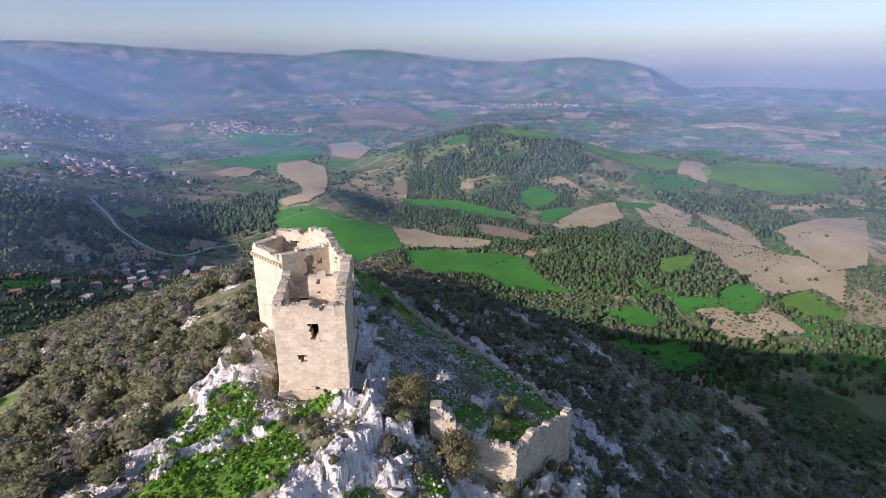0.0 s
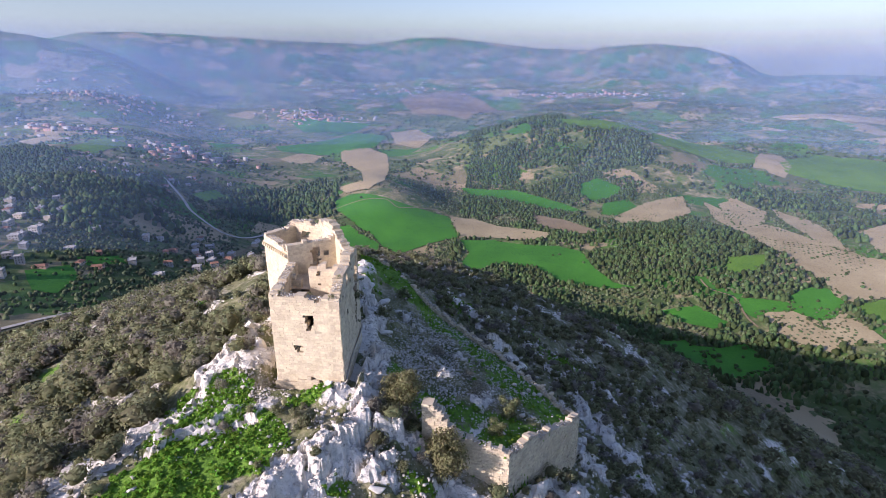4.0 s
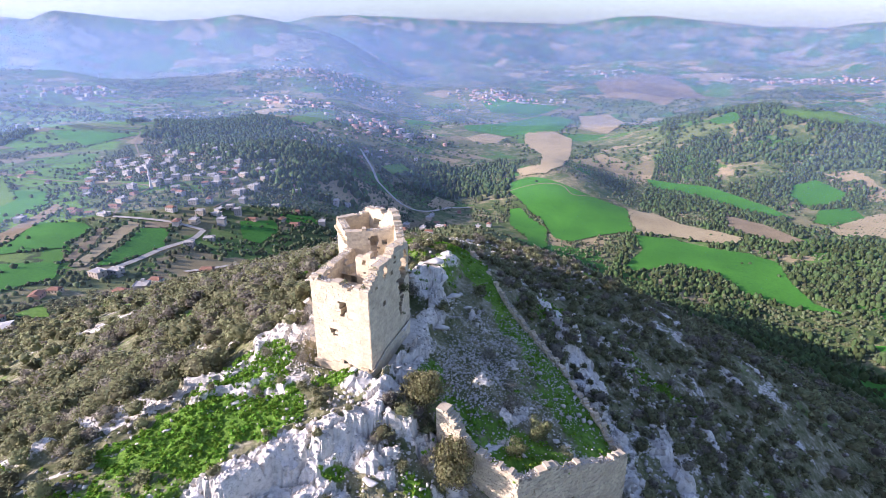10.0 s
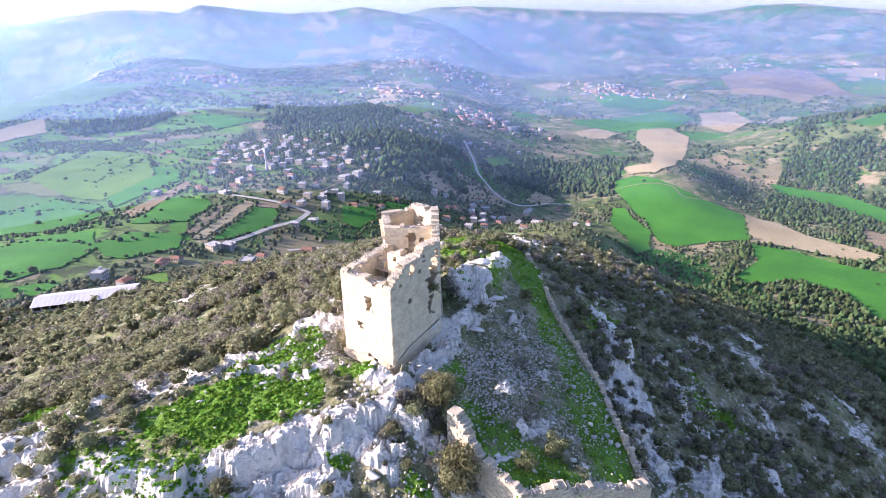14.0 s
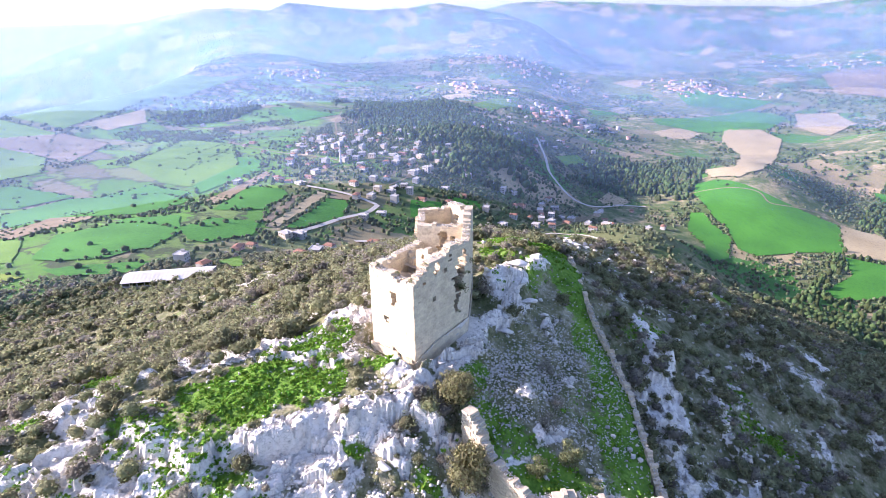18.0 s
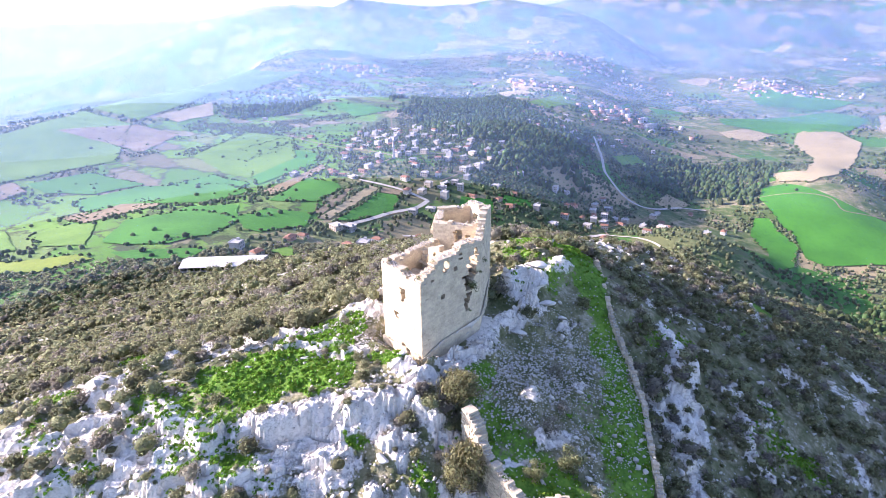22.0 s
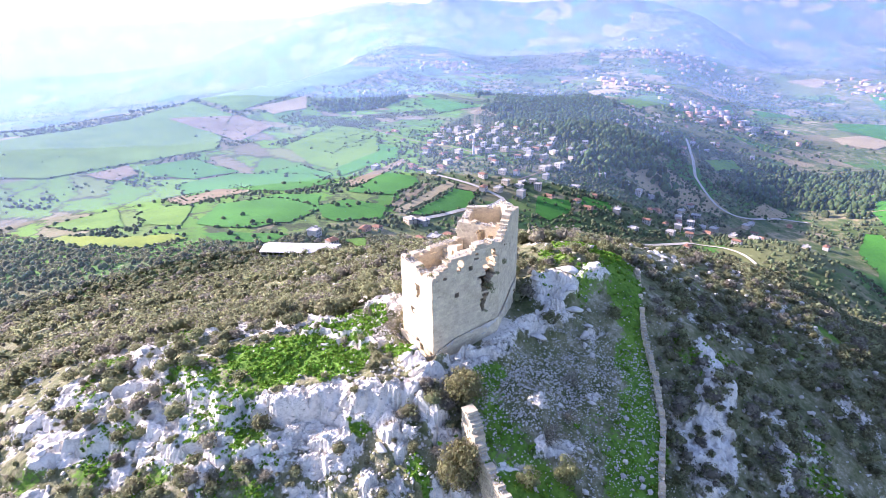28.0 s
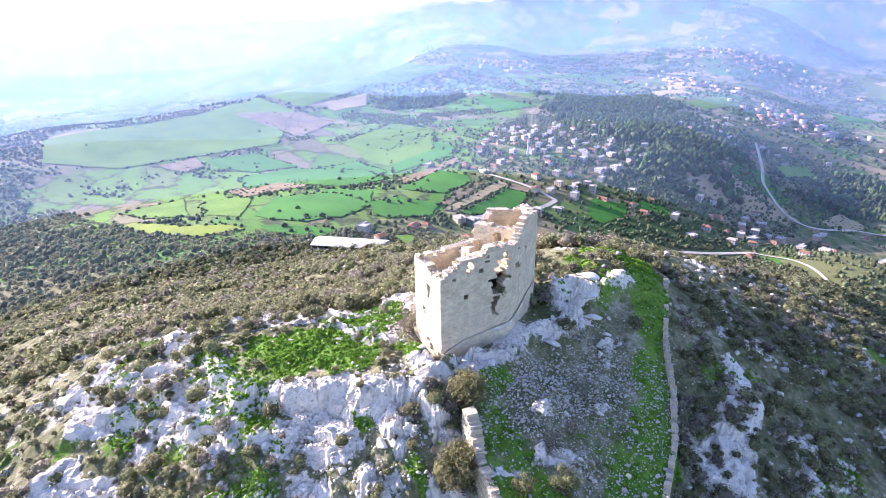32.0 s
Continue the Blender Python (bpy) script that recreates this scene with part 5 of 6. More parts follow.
def barn():
    """The long livestock shed at the foot of the hill."""
    ax, ay, bx, by = -329, 105, -298, 147
    top = new("livestock_shed")
    long, wide, h = math.hypot(bx - ax, by - ay), 17.0, 3.6
    z = high((ax + bx) / 2, (ay + by) / 2) + 1.0
    top.matrix_basis = Matrix.Translation(((ax + bx) / 2, (ay + by) / 2, z)) @ Matrix.Rotation(math.atan2(by - ay, bx - ax), 4, "Z")
    b = Boxes()
    for s in (-1, 1):
        b.box(Matrix(), (-long / 2, s * wide / 2 - 0.15, -7), (long / 2, s * wide / 2 + 0.15, 1.1))
    for s in (-1, 1):
        b.box(Matrix(), (s * (long / 2 - 0.15) - 0.15, -wide / 2 + 0.16, -7), (s * (long / 2 - 0.15) + 0.15, wide / 2 - 0.16, h))
    part("wall", b.mesh("wall", PAINT["grey"]), top, "low grey block walls with open upper sides")
    post = Boxes()
    post.box(Matrix(), (-0.2, -0.2, 1.1), (0.2, 0.2, h))
    me = post.mesh("post", PAINT["white"])
    for i in range(13):
        for s in (-1, 1):
            p = part("post", me, top)
            p.location = (-long / 2 + 0.3 + i * (long - 0.6) / 12, s * (wide / 2 - 0.05), 0)
    for s in (-1, 1):
        r, n, v = Boxes(), 44, []
        for i in range(n + 1):
            u, d = -long / 2 - 0.6 + i * (long + 1.2) / n, 0.07 * (i % 2)
            v += [Vector((u, 0.02 * s, h + 2.2 + d)), Vector((u, s * (wide / 2 + 0.7), h - 0.1 + d)), Vector((u, s * (wide / 2 + 0.7), h - 0.2 + d)), Vector((u, 0.02 * s, h + 2.1 + d))]
        r.piece(v, [(4 * i + a, 4 * i + b, 4 * i + 4 + b, 4 * i + 4 + a) for i in range(n) for a, b in ((0, 1), (1, 2), (2, 3), (3, 0))] + [(0, 1, 2, 3), (4 * n + 3, 4 * n + 2, 4 * n + 1, 4 * n)])
        part("roof_slope", r.mesh("roof_slope", SHEET), top, "pale corrugated metal roof slope")
    tagged(top, "long low livestock shed with a pale metal roof", "shed")


barn()


def mosque():
    x, y = -585, 458
    top = new("minaret")
    top.matrix_basis = Matrix.Translation((x, y, high(x, y)))

    def turned(name, prof, mat, label):
        b = Boxes()
        n = 12
        v = [Vector((r * math.cos(6.2832 * i / n), r * math.sin(6.2832 * i / n), z)) for z, r in prof for i in range(n)]
        f = [(k * n + i, k * n + (i + 1) % n, (k + 1) * n + (i + 1) % n, (k + 1) * n + i) for k in range(len(prof) - 1) for i in range(n)]
        b.piece(v, f)
        part(name, b.mesh(name, mat, True), top, label)
    turned("shaft", [(-3, 1.9), (5, 1.9), (6, 1.3), (21, 1.15), (21.01, 0.02)], PAINT["white"], "slender white shaft")
    turned("gallery", [(16, 1.2), (16.8, 2.0), (17.8, 2.0), (17.81, 1.2)], PAINT["white"], "ring gallery")
    turned("spire", [(21, 1.35), (27, 0.05)], FLATROOF, "pointed grey cap")
    tagged(top, "slender white minaret in the village", "minaret")


mosque()


# ---- the keep ----
def masonry(name, a, b, thick, z0, tops, holes, parent, seed, label="", low=None, course=0.31, rough=1.0):
    """A wall of coursed stones. a, b: ends of its outer face, whose inside lies to the left of a to b; tops: (share of length, height); holes: (u0, u1, z0, z1)."""
    rng = random.Random(seed)
    ax, ay, bx, by = *a, *b
    long = math.hypot(bx - ax, by - ay)
    m = Matrix.Translation((ax, ay, 0)) @ Matrix.Rotation(math.atan2(by - ay, bx - ax), 4, "Z")
    us, hs = [p[0] * long for p in tops], [p[1] for p in tops]
    lows = low or [(0, z0), (1, z0)]
    face, core = Boxes(), Boxes()
    z = z0
    while z < max(hs) + 0.5:
        dz = course * rng.uniform(0.85, 1.2)
        u, run = -rng.uniform(0, 0.3), None
        while u < long:
            du = rng.uniform(0.34, 0.78) / (1 if rough < 1.5 else 1.4)
            u0, u1 = max(u, 0.0), min(u + du, long)
            u += du
            if u1 - u0 < 0.06:
                continue
            um, zm = (u0 + u1) / 2, z + dz / 2
            rag = 0.28 * rough * vnoise(np.array(um / 0.9), np.array(seed * 3.7), 5) + rng.uniform(-0.12, 0.12) * rough
            if zm > np.interp(um, us, hs) + float(rag) or zm < np.interp(um, [p[0] * long for p in lows], [p[1] for p in lows]):
                continue
            if any(h[0] < um < h[1] and h[2] < zm < h[3] for h in holes):
                continue
            out, back = rng.uniform(-0.004, 0.035) if rng.random() > 0.03 else -0.12, rng.uniform(0, 0.05)
            if zm > np.interp(um, us, hs) - 0.5:
                out, back = out - rng.uniform(0, 0.12), back - rng.uniform(0, 0.15)
            if rough > 1.5:
                out, back = out + rng.uniform(-0.07, 0.1), back + rng.uniform(-0.07, 0.1)
            t = Matrix.Rotation(rng.uniform(-0.012, 0.012) * rough ** 2, 4, "Z")
            face.box(m @ Matrix.Translation((um, 0, 0)) @ t, (u0 - um + 0.004, -out, z + 0.004), (u1 - um - 0.004, thick + back, z + dz - 0.004))
            if run and u0 - run[1] < 0.02:
                run[1] = u1
            else:
                if run:
                    core.box(m, (run[0] - 0.002, 0.02, z - 0.002), (run[1] + 0.002, thick - 0.04, z + dz + 0.002))
                run = [u0, u1]
        if run:
            core.box(m, (run[0] - 0.002, 0.02, z - 0.002), (run[1] + 0.002, thick - 0.04, z + dz + 0.002))
        z += dz
    w = part(name, face.mesh(name, MASONRY), parent, label)
    tagged(part("core", core.mesh("core", MORTAR), w), kind="stuff")
    return w


keep = new("castle_keep")
keep.matrix_basis = Matrix()
FX0, FX1, FY = -19.1, -11.0, 56.0
FRONT = [(0, 1.75), (0.25, 1.6), (0.45, 1.5), (0.62, 1.15), (0.8, 1.2), (1, 1.1)]
LEFT = [(0, 2.1), (0.25, 2.0), (0.45, 1.95), (0.7, 1.75), (1, 1.65)]
masonry("front_wall", (FX0, FY), (FX1 - 0.05, FY), 1.25, -11.6, FRONT,
        [(3.95, 5.1, -2.1, -0.55), (4.2, 4.8, -2.6, -2.0), (2.6, 3.4, -5.35, -4.65), (4.2, 4.5, -9.1, -8.6), (5.2, 5.5, -9.3, -8.7)], keep, 3, "sunlit coursed limestone front wall with two window holes")
masonry("plinth", (FX0 - 0.2, FY - 0.32), (FX1 + 0.1, FY - 0.32), 0.31, -12.2, [(0, -9.2), (0.3, -9.1), (0.5, -8.7), (0.8, -8.9), (1, -9.0)], [(5.3, 6.6, -9.8, -8.6)], keep, 4, "rough projecting footing", course=0.4)
SIDE = [(0, 1.05), (0.05, 1.4), (0.09, 2.1), (0.2, 2.45), (0.27, 3.15), (0.45, 3.25), (0.57, 3.4), (0.65, 4.15), (0.86, 4.25), (1, 4.0)]
masonry("side_wall", (FX1, FY + 0.02), (FX1 - 0.35, 66.3), 1.25, -11.2, SIDE,
        [(3.3, 3.7, -2.1, -1.1), (3.9, 4.6, 1.5, 2.9), (3.8, 4.1, 2.5, 3.4), (6.4, 6.7, 2.4, 3.3), (5.6, 5.8, 1.2, 1.7), (1.7, 2.0, 0.9, 1.4), (6.9, 7.2, -0.6, -0.1), (6.5, 6.8, 1.3, 1.7), (4.2, 4.4, -4.4, -4.0),
         (7.4, 8.9, -2.3, -0.2), (7.9, 9.5, -0.6, 1.4), (8.3, 9.2, 1.2, 2.3), (9.1, 9.6, 0.8, 3.5), (9.5, 9.8, 1.6, 3.0), (7.3, 8.3, -4.6, -3.3), (7.5, 8.0, -5.2, -4.4), (7.9, 8.6, -3.6, -2.7)], keep, 5, "pale shaded side wall with breaches and slots")
masonry("left_wall", (-20.3, 65.8), (FX0 + 0.02, FY + 0.05), 1.1, -11.2, LEFT, [(6.5, 7.1, -2, -1)], keep, 6, "bright sunlit wall towards the west slope")
masonry("cross_wall", (-16.2, 61.5), (-12.2, 61.5), 0.9, -1.8, [(0, 3.0), (0.5, 3.1), (1, 3.2)], [(1.1, 1.5, 0.9, 2.6)], keep, 7, "inner cross wall with a slot")
masonry("cross_wall_stub", (-18.7, 62.3), (-17.6, 62.3), 0.8, -1.8, [(0, 1.8), (1, 0.9)], [], keep, 17)
T = [(-20.2, 65.6), (-11.38, 66.32), (-17.7, 74.5), (-23.0, 76.2), (-25.6, 71.0)]
TF = [(0, 4.15), (0.3, 4.2), (0.6, 4.35), (1, 4.65)]
TS = [(0, 3.95), (0.14, 3.7), (0.2, 4.1), (0.3, 4.5), (0.42, 5.0), (0.5, 5.7), (0.62, 6.0), (0.85, 5.6), (1, 5.5)]
TB = [(0, 5.4), (0.3, 4.4), (0.5, 5.2), (0.7, 4.9), (1, 4.8)]
TW = [(0, 4.8), (0.4, 4.1), (1, 4.2)]
TC = [(0, 4.2), (0.5, 4.0), (1, 3.6)]
masonry("tower_front", T[0], (-14.5, 69.35), 1.1, -1.2, TF, [(2.9, 4.15, -0.6, 3.5), (4.8, 5.4, 2.35, 3.0)], keep, 8, "tower wall with a tall dark doorway")
masonry("tower_side", T[1], T[2], 1.1, -9.5, TS, [(2.3, 2.6, 2.6, 3.4), (5.6, 6.0, 1.6, 2.6), (3.6, 3.8, 0.2, 0.6)], keep, 9, "outer side wall of the upper tower")
masonry("tower_back", (T[2][0] - 0.05, T[2][1] + 0.02), T[3], 1.1, -8.5, TB, [(2.2, 3.4, 2.6, 3.5)], keep, 10, "rear wall of the upper tower")
masonry("tower_west", T[3], (T[4][0], T[4][1] + 0.06), 1.1, -10.0, TW, [], keep, 11)
masonry("tower_corner", T[4], (T[0][0] - 0.05, T[0][1] + 0.03), 1.1, -11.5, TC, [], keep, 12, "sunlit tower wall with corbels under the broken parapet")
cb = Boxes()
cb.box(Matrix(), (-0.13, -0.42, -0.2), (0.13, 0.05, 0.2))
cb.box(Matrix(), (-0.13, -0.22, -0.42), (0.13, 0.05, -0.202))
cme = cb.mesh("corbel", MASONRY)
for (ax, ay), (bx, by), n in ((T[4], T[0], 11), (T[3], T[4], 10)):
    for i in range(n):
        s = (i + 0.5) / n
        c = part("corbel", cme, keep)
        c.matrix_basis = Matrix.Translation((ax + (bx - ax) * s, ay + (by - ay) * s, 2.95)) @ Matrix.Rotation(math.atan2(by - ay, bx - ax), 4, "Z")


def floor_heap(name, corners, z, amp, seed, mat, label):
    xs, ys = [p[0] for p in corners], [p[1] for p in corners]
    gx, gy = np.meshgrid(np.linspace(min(xs), max(xs), 28), np.linspace(min(ys), max(ys), 28), indexing="ij")
    gz = z + amp * fbm(gx, gy, 1.6, 4, seed)
    q = [(i * 28 + j, (i + 1) * 28 + j, (i + 1) * 28 + j + 1, i * 28 + j + 1) for i in range(27) for j in range(27)]
    ok = inside(gx.ravel(), gy.ravel(), corners)
    q = np.array([f for f in q if all(ok[i] for i in f)])
    part(name, mesh_of(name, np.stack([gx, gy, gz], 2).reshape(-1, 3), q, mat), keep, label)


floor_heap("room_floor", [(-19, 57), (-11.6, 57), (-11.6, 61.5), (-19, 61.5)], -0.9, 0.4, 201, MORTAR, "earth and rubble inside the front room")
floor_heap("room_floor", [(-19.4, 61.6), (-11.6, 61.6), (-12.0, 66.2), (-14.2, 69.2), (-19.9, 65.9)], 0.2, 0.35, 202, MORTAR, "earth and rubble inside the middle room")
floor_heap("room_floor", [(-19.9, 66.4), (-14.9, 70.0), (-18.0, 74.3), (-22.8, 75.8), (-25.2, 71.2)], -0.4, 0.5, 203, MORTAR, "earth and rubble inside the tower")
tagged(keep, "ruined roofless stone keep of pale limestone on the rock", "castle")

def bedrock(name, label, line, bottom, reach, seed):
    """A worn face of bedrock that steps out downwards from a line of points (x, y, z) to the height bottom, right of the line's direction."""
    p = np.array(line, float)
    at = np.concatenate([[0], np.cumsum(np.hypot(*np.diff(p[:, :2], axis=0).T))])
    nu, nv = int(at[-1] / 0.13), 46
    u = np.linspace(0, at[-1], nu)
    x, y, z = (np.interp(u, at, p[:, k]) for k in range(3))
    dx, dy = np.gradient(x), np.gradient(y)
    for _ in range(12):
        dx[1:-1], dy[1:-1] = (dx[:-2] + dx[1:-1] + dx[2:]) / 3, (dy[:-2] + dy[1:-1] + dy[2:]) / 3
    ln = np.hypot(dx, dy)
    V, U = np.meshgrid(np.linspace(0, 1, nv), u)
    down = (z[:, None] - bottom) * V
    a, b = U + 0.5 * vnoise(U * 0.9, down, seed), down + 0.4 * vnoise(U, down * 0.8, seed + 1)
    h1, e1, _, _ = cracked(a / 2.6, b / 1.5, seed + 2)
    h2, e2, _, _ = cracked(a / 0.9 + 7, b / 0.6, seed + 6)
    out = reach * V ** 0.8 * (0.55 + 0.75 * h1) + 0.22 * (h2 - 0.4) * ramp(e2, 0, 0.12) - 0.28 * ramp(e1, 0.1, 0.0) + 0.12 * fbm(U, down, 0.7, 3, seed + 9)
    out = np.where(V == 0, -0.15, np.maximum(out, 0.02))
    px, py = x[:, None] + out * (dy / ln)[:, None], y[:, None] - out * (dx / ln)[:, None]
    pz = z[:, None] - down + 0.25 * (h1 - 0.5) * V
    i, j = np.meshgrid(np.arange(nu - 1), np.arange(nv - 1), indexing="ij")
    q = np.stack([i * nv + j, i * nv + j + 1, (i + 1) * nv + j + 1, (i + 1) * nv + j], 2).reshape(-1, 4)
    tagged(new(name, mesh_of(name, np.stack([px, py, pz], 2).reshape(-1, 3), q, LIMESTONE)), label, "rock", kind="structure")


bedrock("bedrock", "smooth pale bedrock split by cracks below the keep", [(-12.4, 55.75, -10.6), (-11.1, 55.6, -9.3), (-10.85, 56.2, -8.9), (-10.95, 59, -7.75), (-11.05, 61.6, -7.4), (-11.1, 64.4, -7.0), (-11.3, 66.4, -6.8), (-12.9, 68.6, -6.4), (-15.0, 71.2, -5.6), (-17.6, 74.4, -5.0)][::-1], -14.0, 1.5, 401)
bedrock("bedrock", "pale bedrock slope under the sunlit wall of the keep", [(-25.9, 71.4, -4.5), (-23.2, 68.4, -3.6), (-20.7, 65.6, -3.2), (-20.3, 62.5, -4.9), (-19.7, 59.5, -6.8), (-19.2, 56.2, -9.4)][::-1], -12.6, 3.4, 431)

# rubble lying on the broken wall tops
srng = random.Random(5)
CHIPS = [stone_shape(srng, 1, 0.3, 0.75) for _ in range(5)]


def rubble_top(ax, ay, bx, by, depth, tops, n, seed):
    rs = np.random.RandomState(seed)
    s, w = rs.uniform(0, 1, n), rs.uniform(0.05, 0.95, n) * depth
    d = np.array([bx - ax, by - ay]) / math.hypot(bx - ax, by - ay)
    x, y = ax + (bx - ax) * s - d[1] * w, ay + (by - ay) * s + d[0] * w
    z = np.interp(s, [p[0] for p in tops], [p[1] for p in tops]) + rs.uniform(-0.12, 0.2, n)
    return np.column_stack([x, y, z, rs.uniform(0.16, 0.42, n), np.ones(n), rs.uniform(0, 6.28, n)])


tops = np.concatenate([rubble_top(FX0, FY, FX1, FY, 1.25, FRONT, 230, 1), rubble_top(FX1, FY, FX1 - 0.35, 66.3, 1.25, SIDE, 230, 2),
                       rubble_top(-20.3, 65.8, FX0, FY, 1.1, LEFT, 190, 3), rubble_top(*T[0], -14.5, 69.35, 1.1, TF, 110, 4),
                       rubble_top(*T[1], *T[2], 1.1, TS, 170, 5), rubble_top(*T[2], *T[3], 1.1, TB, 100, 6), rubble_top(*T[3], *T[4], 1.1, TW, 90, 7), rubble_top(*T[4], *T[0], 1.1, TC, 110, 8)])
rub = part("rubble", scatter_mesh("rubble", CHIPS, STONES, tops), keep, "loose stones along the broken wall tops")
tagged(rub, kind="stuff")

# plants rooted in the breaches and on the wall tops
prng = random.Random(14)
for x, y, z, size in ((-10.9, 64.9, -2.6, 1.7), (-10.9, 64.2, -1.9, 1.1), (-10.9, 65.6, -0.4, 0.8), (-12.0, 56.6, 1.2, 0.9), (-14.5, 56.7, 1.5, 0.7), (-18.0, 56.6, 1.7, 0.6), (-11.6, 58.5, 3.0, 0.6), (-12.3, 68.0, 0.2, 0.9), (-11.0, 64.1, -5.4, 0.6)):
    v, f = leafy(prng, 150, 0.075, clumps=6)
    ivy = part("wall_plant", mesh_of("wall_plant", v, f, MAQUIS), keep, "dark green plant rooted in the masonry")
    ivy.matrix_basis = Matrix.LocRotScale((x, y, z), Euler((0, 0, prng.uniform(0, 6))), (size, size, size))

# ---- curtain wall of the ward ----
curtain = new("curtain_wall")
fallen = []


def curtain_run(name, a, b, thick, z0, tops, seed, label=""):
    masonry(name, a, b, thick, z0, tops, [], curtain, seed, label, course=0.29, rough=2.2)
    fallen.append(rubble_top(*a, *b, thick, tops, int(22 * math.hypot(b[0] - a[0], b[1] - a[1])), seed))


curtain_run("wall_stub", (-1.7, 54.2), (1.3, 53.95), 1.4, -16.5, [(0, -10.5), (0.4, -10.6), (0.75, -11.4), (1, -12.6)], 21, "tall broken stub of the wall")
curtain_run("wall_run", (1.25, 54.0), (8.4, 53.2), 1.0, -20.5, [(0, -13.2), (0.35, -14.6), (0.7, -15.3), (1, -15.9)], 22)
curtain_run("bastion_wall", (8.35, 53.25), (16.9, 63.6), 1.0, -26, [(0, -15.9), (0.3, -16.4), (0.7, -17.5), (1, -18.6)], 23, "sunlit outer face of the wall above the cliff")
curtain_run("bastion_corner", (16.9, 63.65), (18.3, 66.2), 1.0, -27, [(0, -18.6), (1, -19.1)], 24, "rounded corner of the wall")
line = [(18.3, 66.25), (13.2, 71.8), (7.5, 79.2), (1.0, 85.6), (-6.0, 90.8), (-15.6, 100.2)]
for i, (a, b) in enumerate(zip(line, line[1:])):
    za, zb = (float(land(np.array([p[0] - 1.5]), np.array([p[1] - 1.5]))[0]) for p in (a, b))
    curtain_run("wall_run", a, b, 0.7, min(za, zb) - 4.5, [(q, za + (zb - za) * q + h) for q, h in ((0, 0.1), (0.1, -0.3), (0.22, 0.2), (0.3, -0.45), (0.42, 0.0), (0.5, -0.5), (0.63, 0.25), (0.75, -0.4), (0.88, 0.05), (1, 0.1))], 30 + i, "low tumbled run of the wall")
rub2 = part("rubble", scatter_mesh("rubble", CHIPS, STONES, np.concatenate(fallen)), curtain, "loose stones along the wall top")
tagged(rub2, kind="stuff")
tagged(curtain, "ruined curtain wall of rough stone around the ward", "wall")


# ---- rocks, stones, bushes near the keep ----
nrng = random.Random(77)
BOULDERS = [mesh_of("boulder", *stone_shape(nrng, 3, 0.25, 0.85), LIMESTONE) for _ in range(7)]


def boulder(x, y, size, turn, tall=1.0, lift=0.12):
    ob = new("boulder", nrng.choice(BOULDERS))
    ob.matrix_basis = Matrix.LocRotScale((x, y, high(x, y) + size * lift), Euler((nrng.uniform(-0.2, 0.2), nrng.uniform(-0.2, 0.2), radians(turn))), (size * nrng.uniform(0.8, 1.4), size, size * tall))
    tagged(ob, "weathered pale limestone boulder in the rocky ground", "boulder", "boulders round the keep")


for cx, cy, a, b, t, h in OUTCROPS:
    for _ in range(int(3 + a * b / 9)):
        u, v = nrng.gauss(0, 0.55) * a, nrng.gauss(0, 0.55) * b
        c, s = math.cos(radians(t)), math.sin(radians(t))
        x, y = cx + u * c - v * s, cy + u * s + v * c
        if max(abs(x + 15) - 4.6, abs(y - 62) - 6.5) > 1.0 and covers(np.array([x]), np.array([y]))[1][0] < 0.6:
            boulder(x, y, nrng.uniform(0.5, 1.9), t + nrng.uniform(-30, 30), nrng.uniform(0.6, 1.1))

for x, y, size, turn, tall in ((-12.2, 53.8, 1.6, 10, 0.6), (-11.5, 80.5, 2.6, 30, 0.8), (-16, 83, 3.2, 10, 0.7), (-7.6, 79.5, 2.2, 50, 0.8), (-18.5, 84.5, 2.6, 40, 0.8), (-13.5, 82, 2.4, 70, 0.8), (-9.5, 72, 2.2, 20, 0.7), (-8.5, 66.5, 1.6, 60, 0.8)):
    boulder(x, y, size, turn, tall, 0.1)


def stones(name, cx, cy, sx, sy, n, lo, hi, label, seed, keep_off=0.75):
    rs = np.random.RandomState(seed)
    x, y = rs.normal(cx, sx, n), rs.normal(cy, sy, n)
    ok = (np.hypot(x + 4.2, y - 56.4) > 1.5) & (np.maximum(np.abs(x + 15) - 4.3, np.abs(y - 62) - 6.3) > 0) & (rs.uniform(0, 1, n) < keep_off + 0.4 * fbm(x, y, 5, 3, 15))
    ok &= ~inside(x, y, MEADOWS) | (rs.uniform(0, 1, n) < 0.12 + 0.6 * ramp(y, 44, 54))
    x, y = x[ok], y[ok]
    size = lo + (hi - lo) * rs.uniform(0, 1, len(x)) ** 2.2
    p = np.column_stack([x, y, surface(x, y) + size * 0.18, size, np.ones(len(x)), rs.uniform(0, 6.28, len(x))])
    tagged(new(name, scatter_mesh(name, CHIPS, STONES, p)), label, "stones", kind="stuff")


stones("fallen_stones", -22.5, 53.5, 3.2, 3.4, 1700, 0.15, 0.6, "pale building stones strewn over the grass before the keep", 1)
stones("fallen_stones", -2.5, 67, 4.5, 8, 5000, 0.2, 0.7, "scree of pale stones down the ward", 2, 0.6)
stones("fallen_stones", 4, 70, 7, 9, 4200, 0.18, 0.5, "pale stones in the grass of the ward", 7)
stones("fallen_stones", -4, 84, 5, 6, 1600, 0.12, 0.6, "pale stones tumbled below the northern rocks", 3)
stones("fallen_stones", -25, 44, 6, 7, 420, 0.12, 0.5, "pale stones in the grass on the terrace", 4)
stones("fallen_stones", -4, 44, 10, 6, 2600, 0.15, 1.0, "pale stones on the slope below the wall", 5)
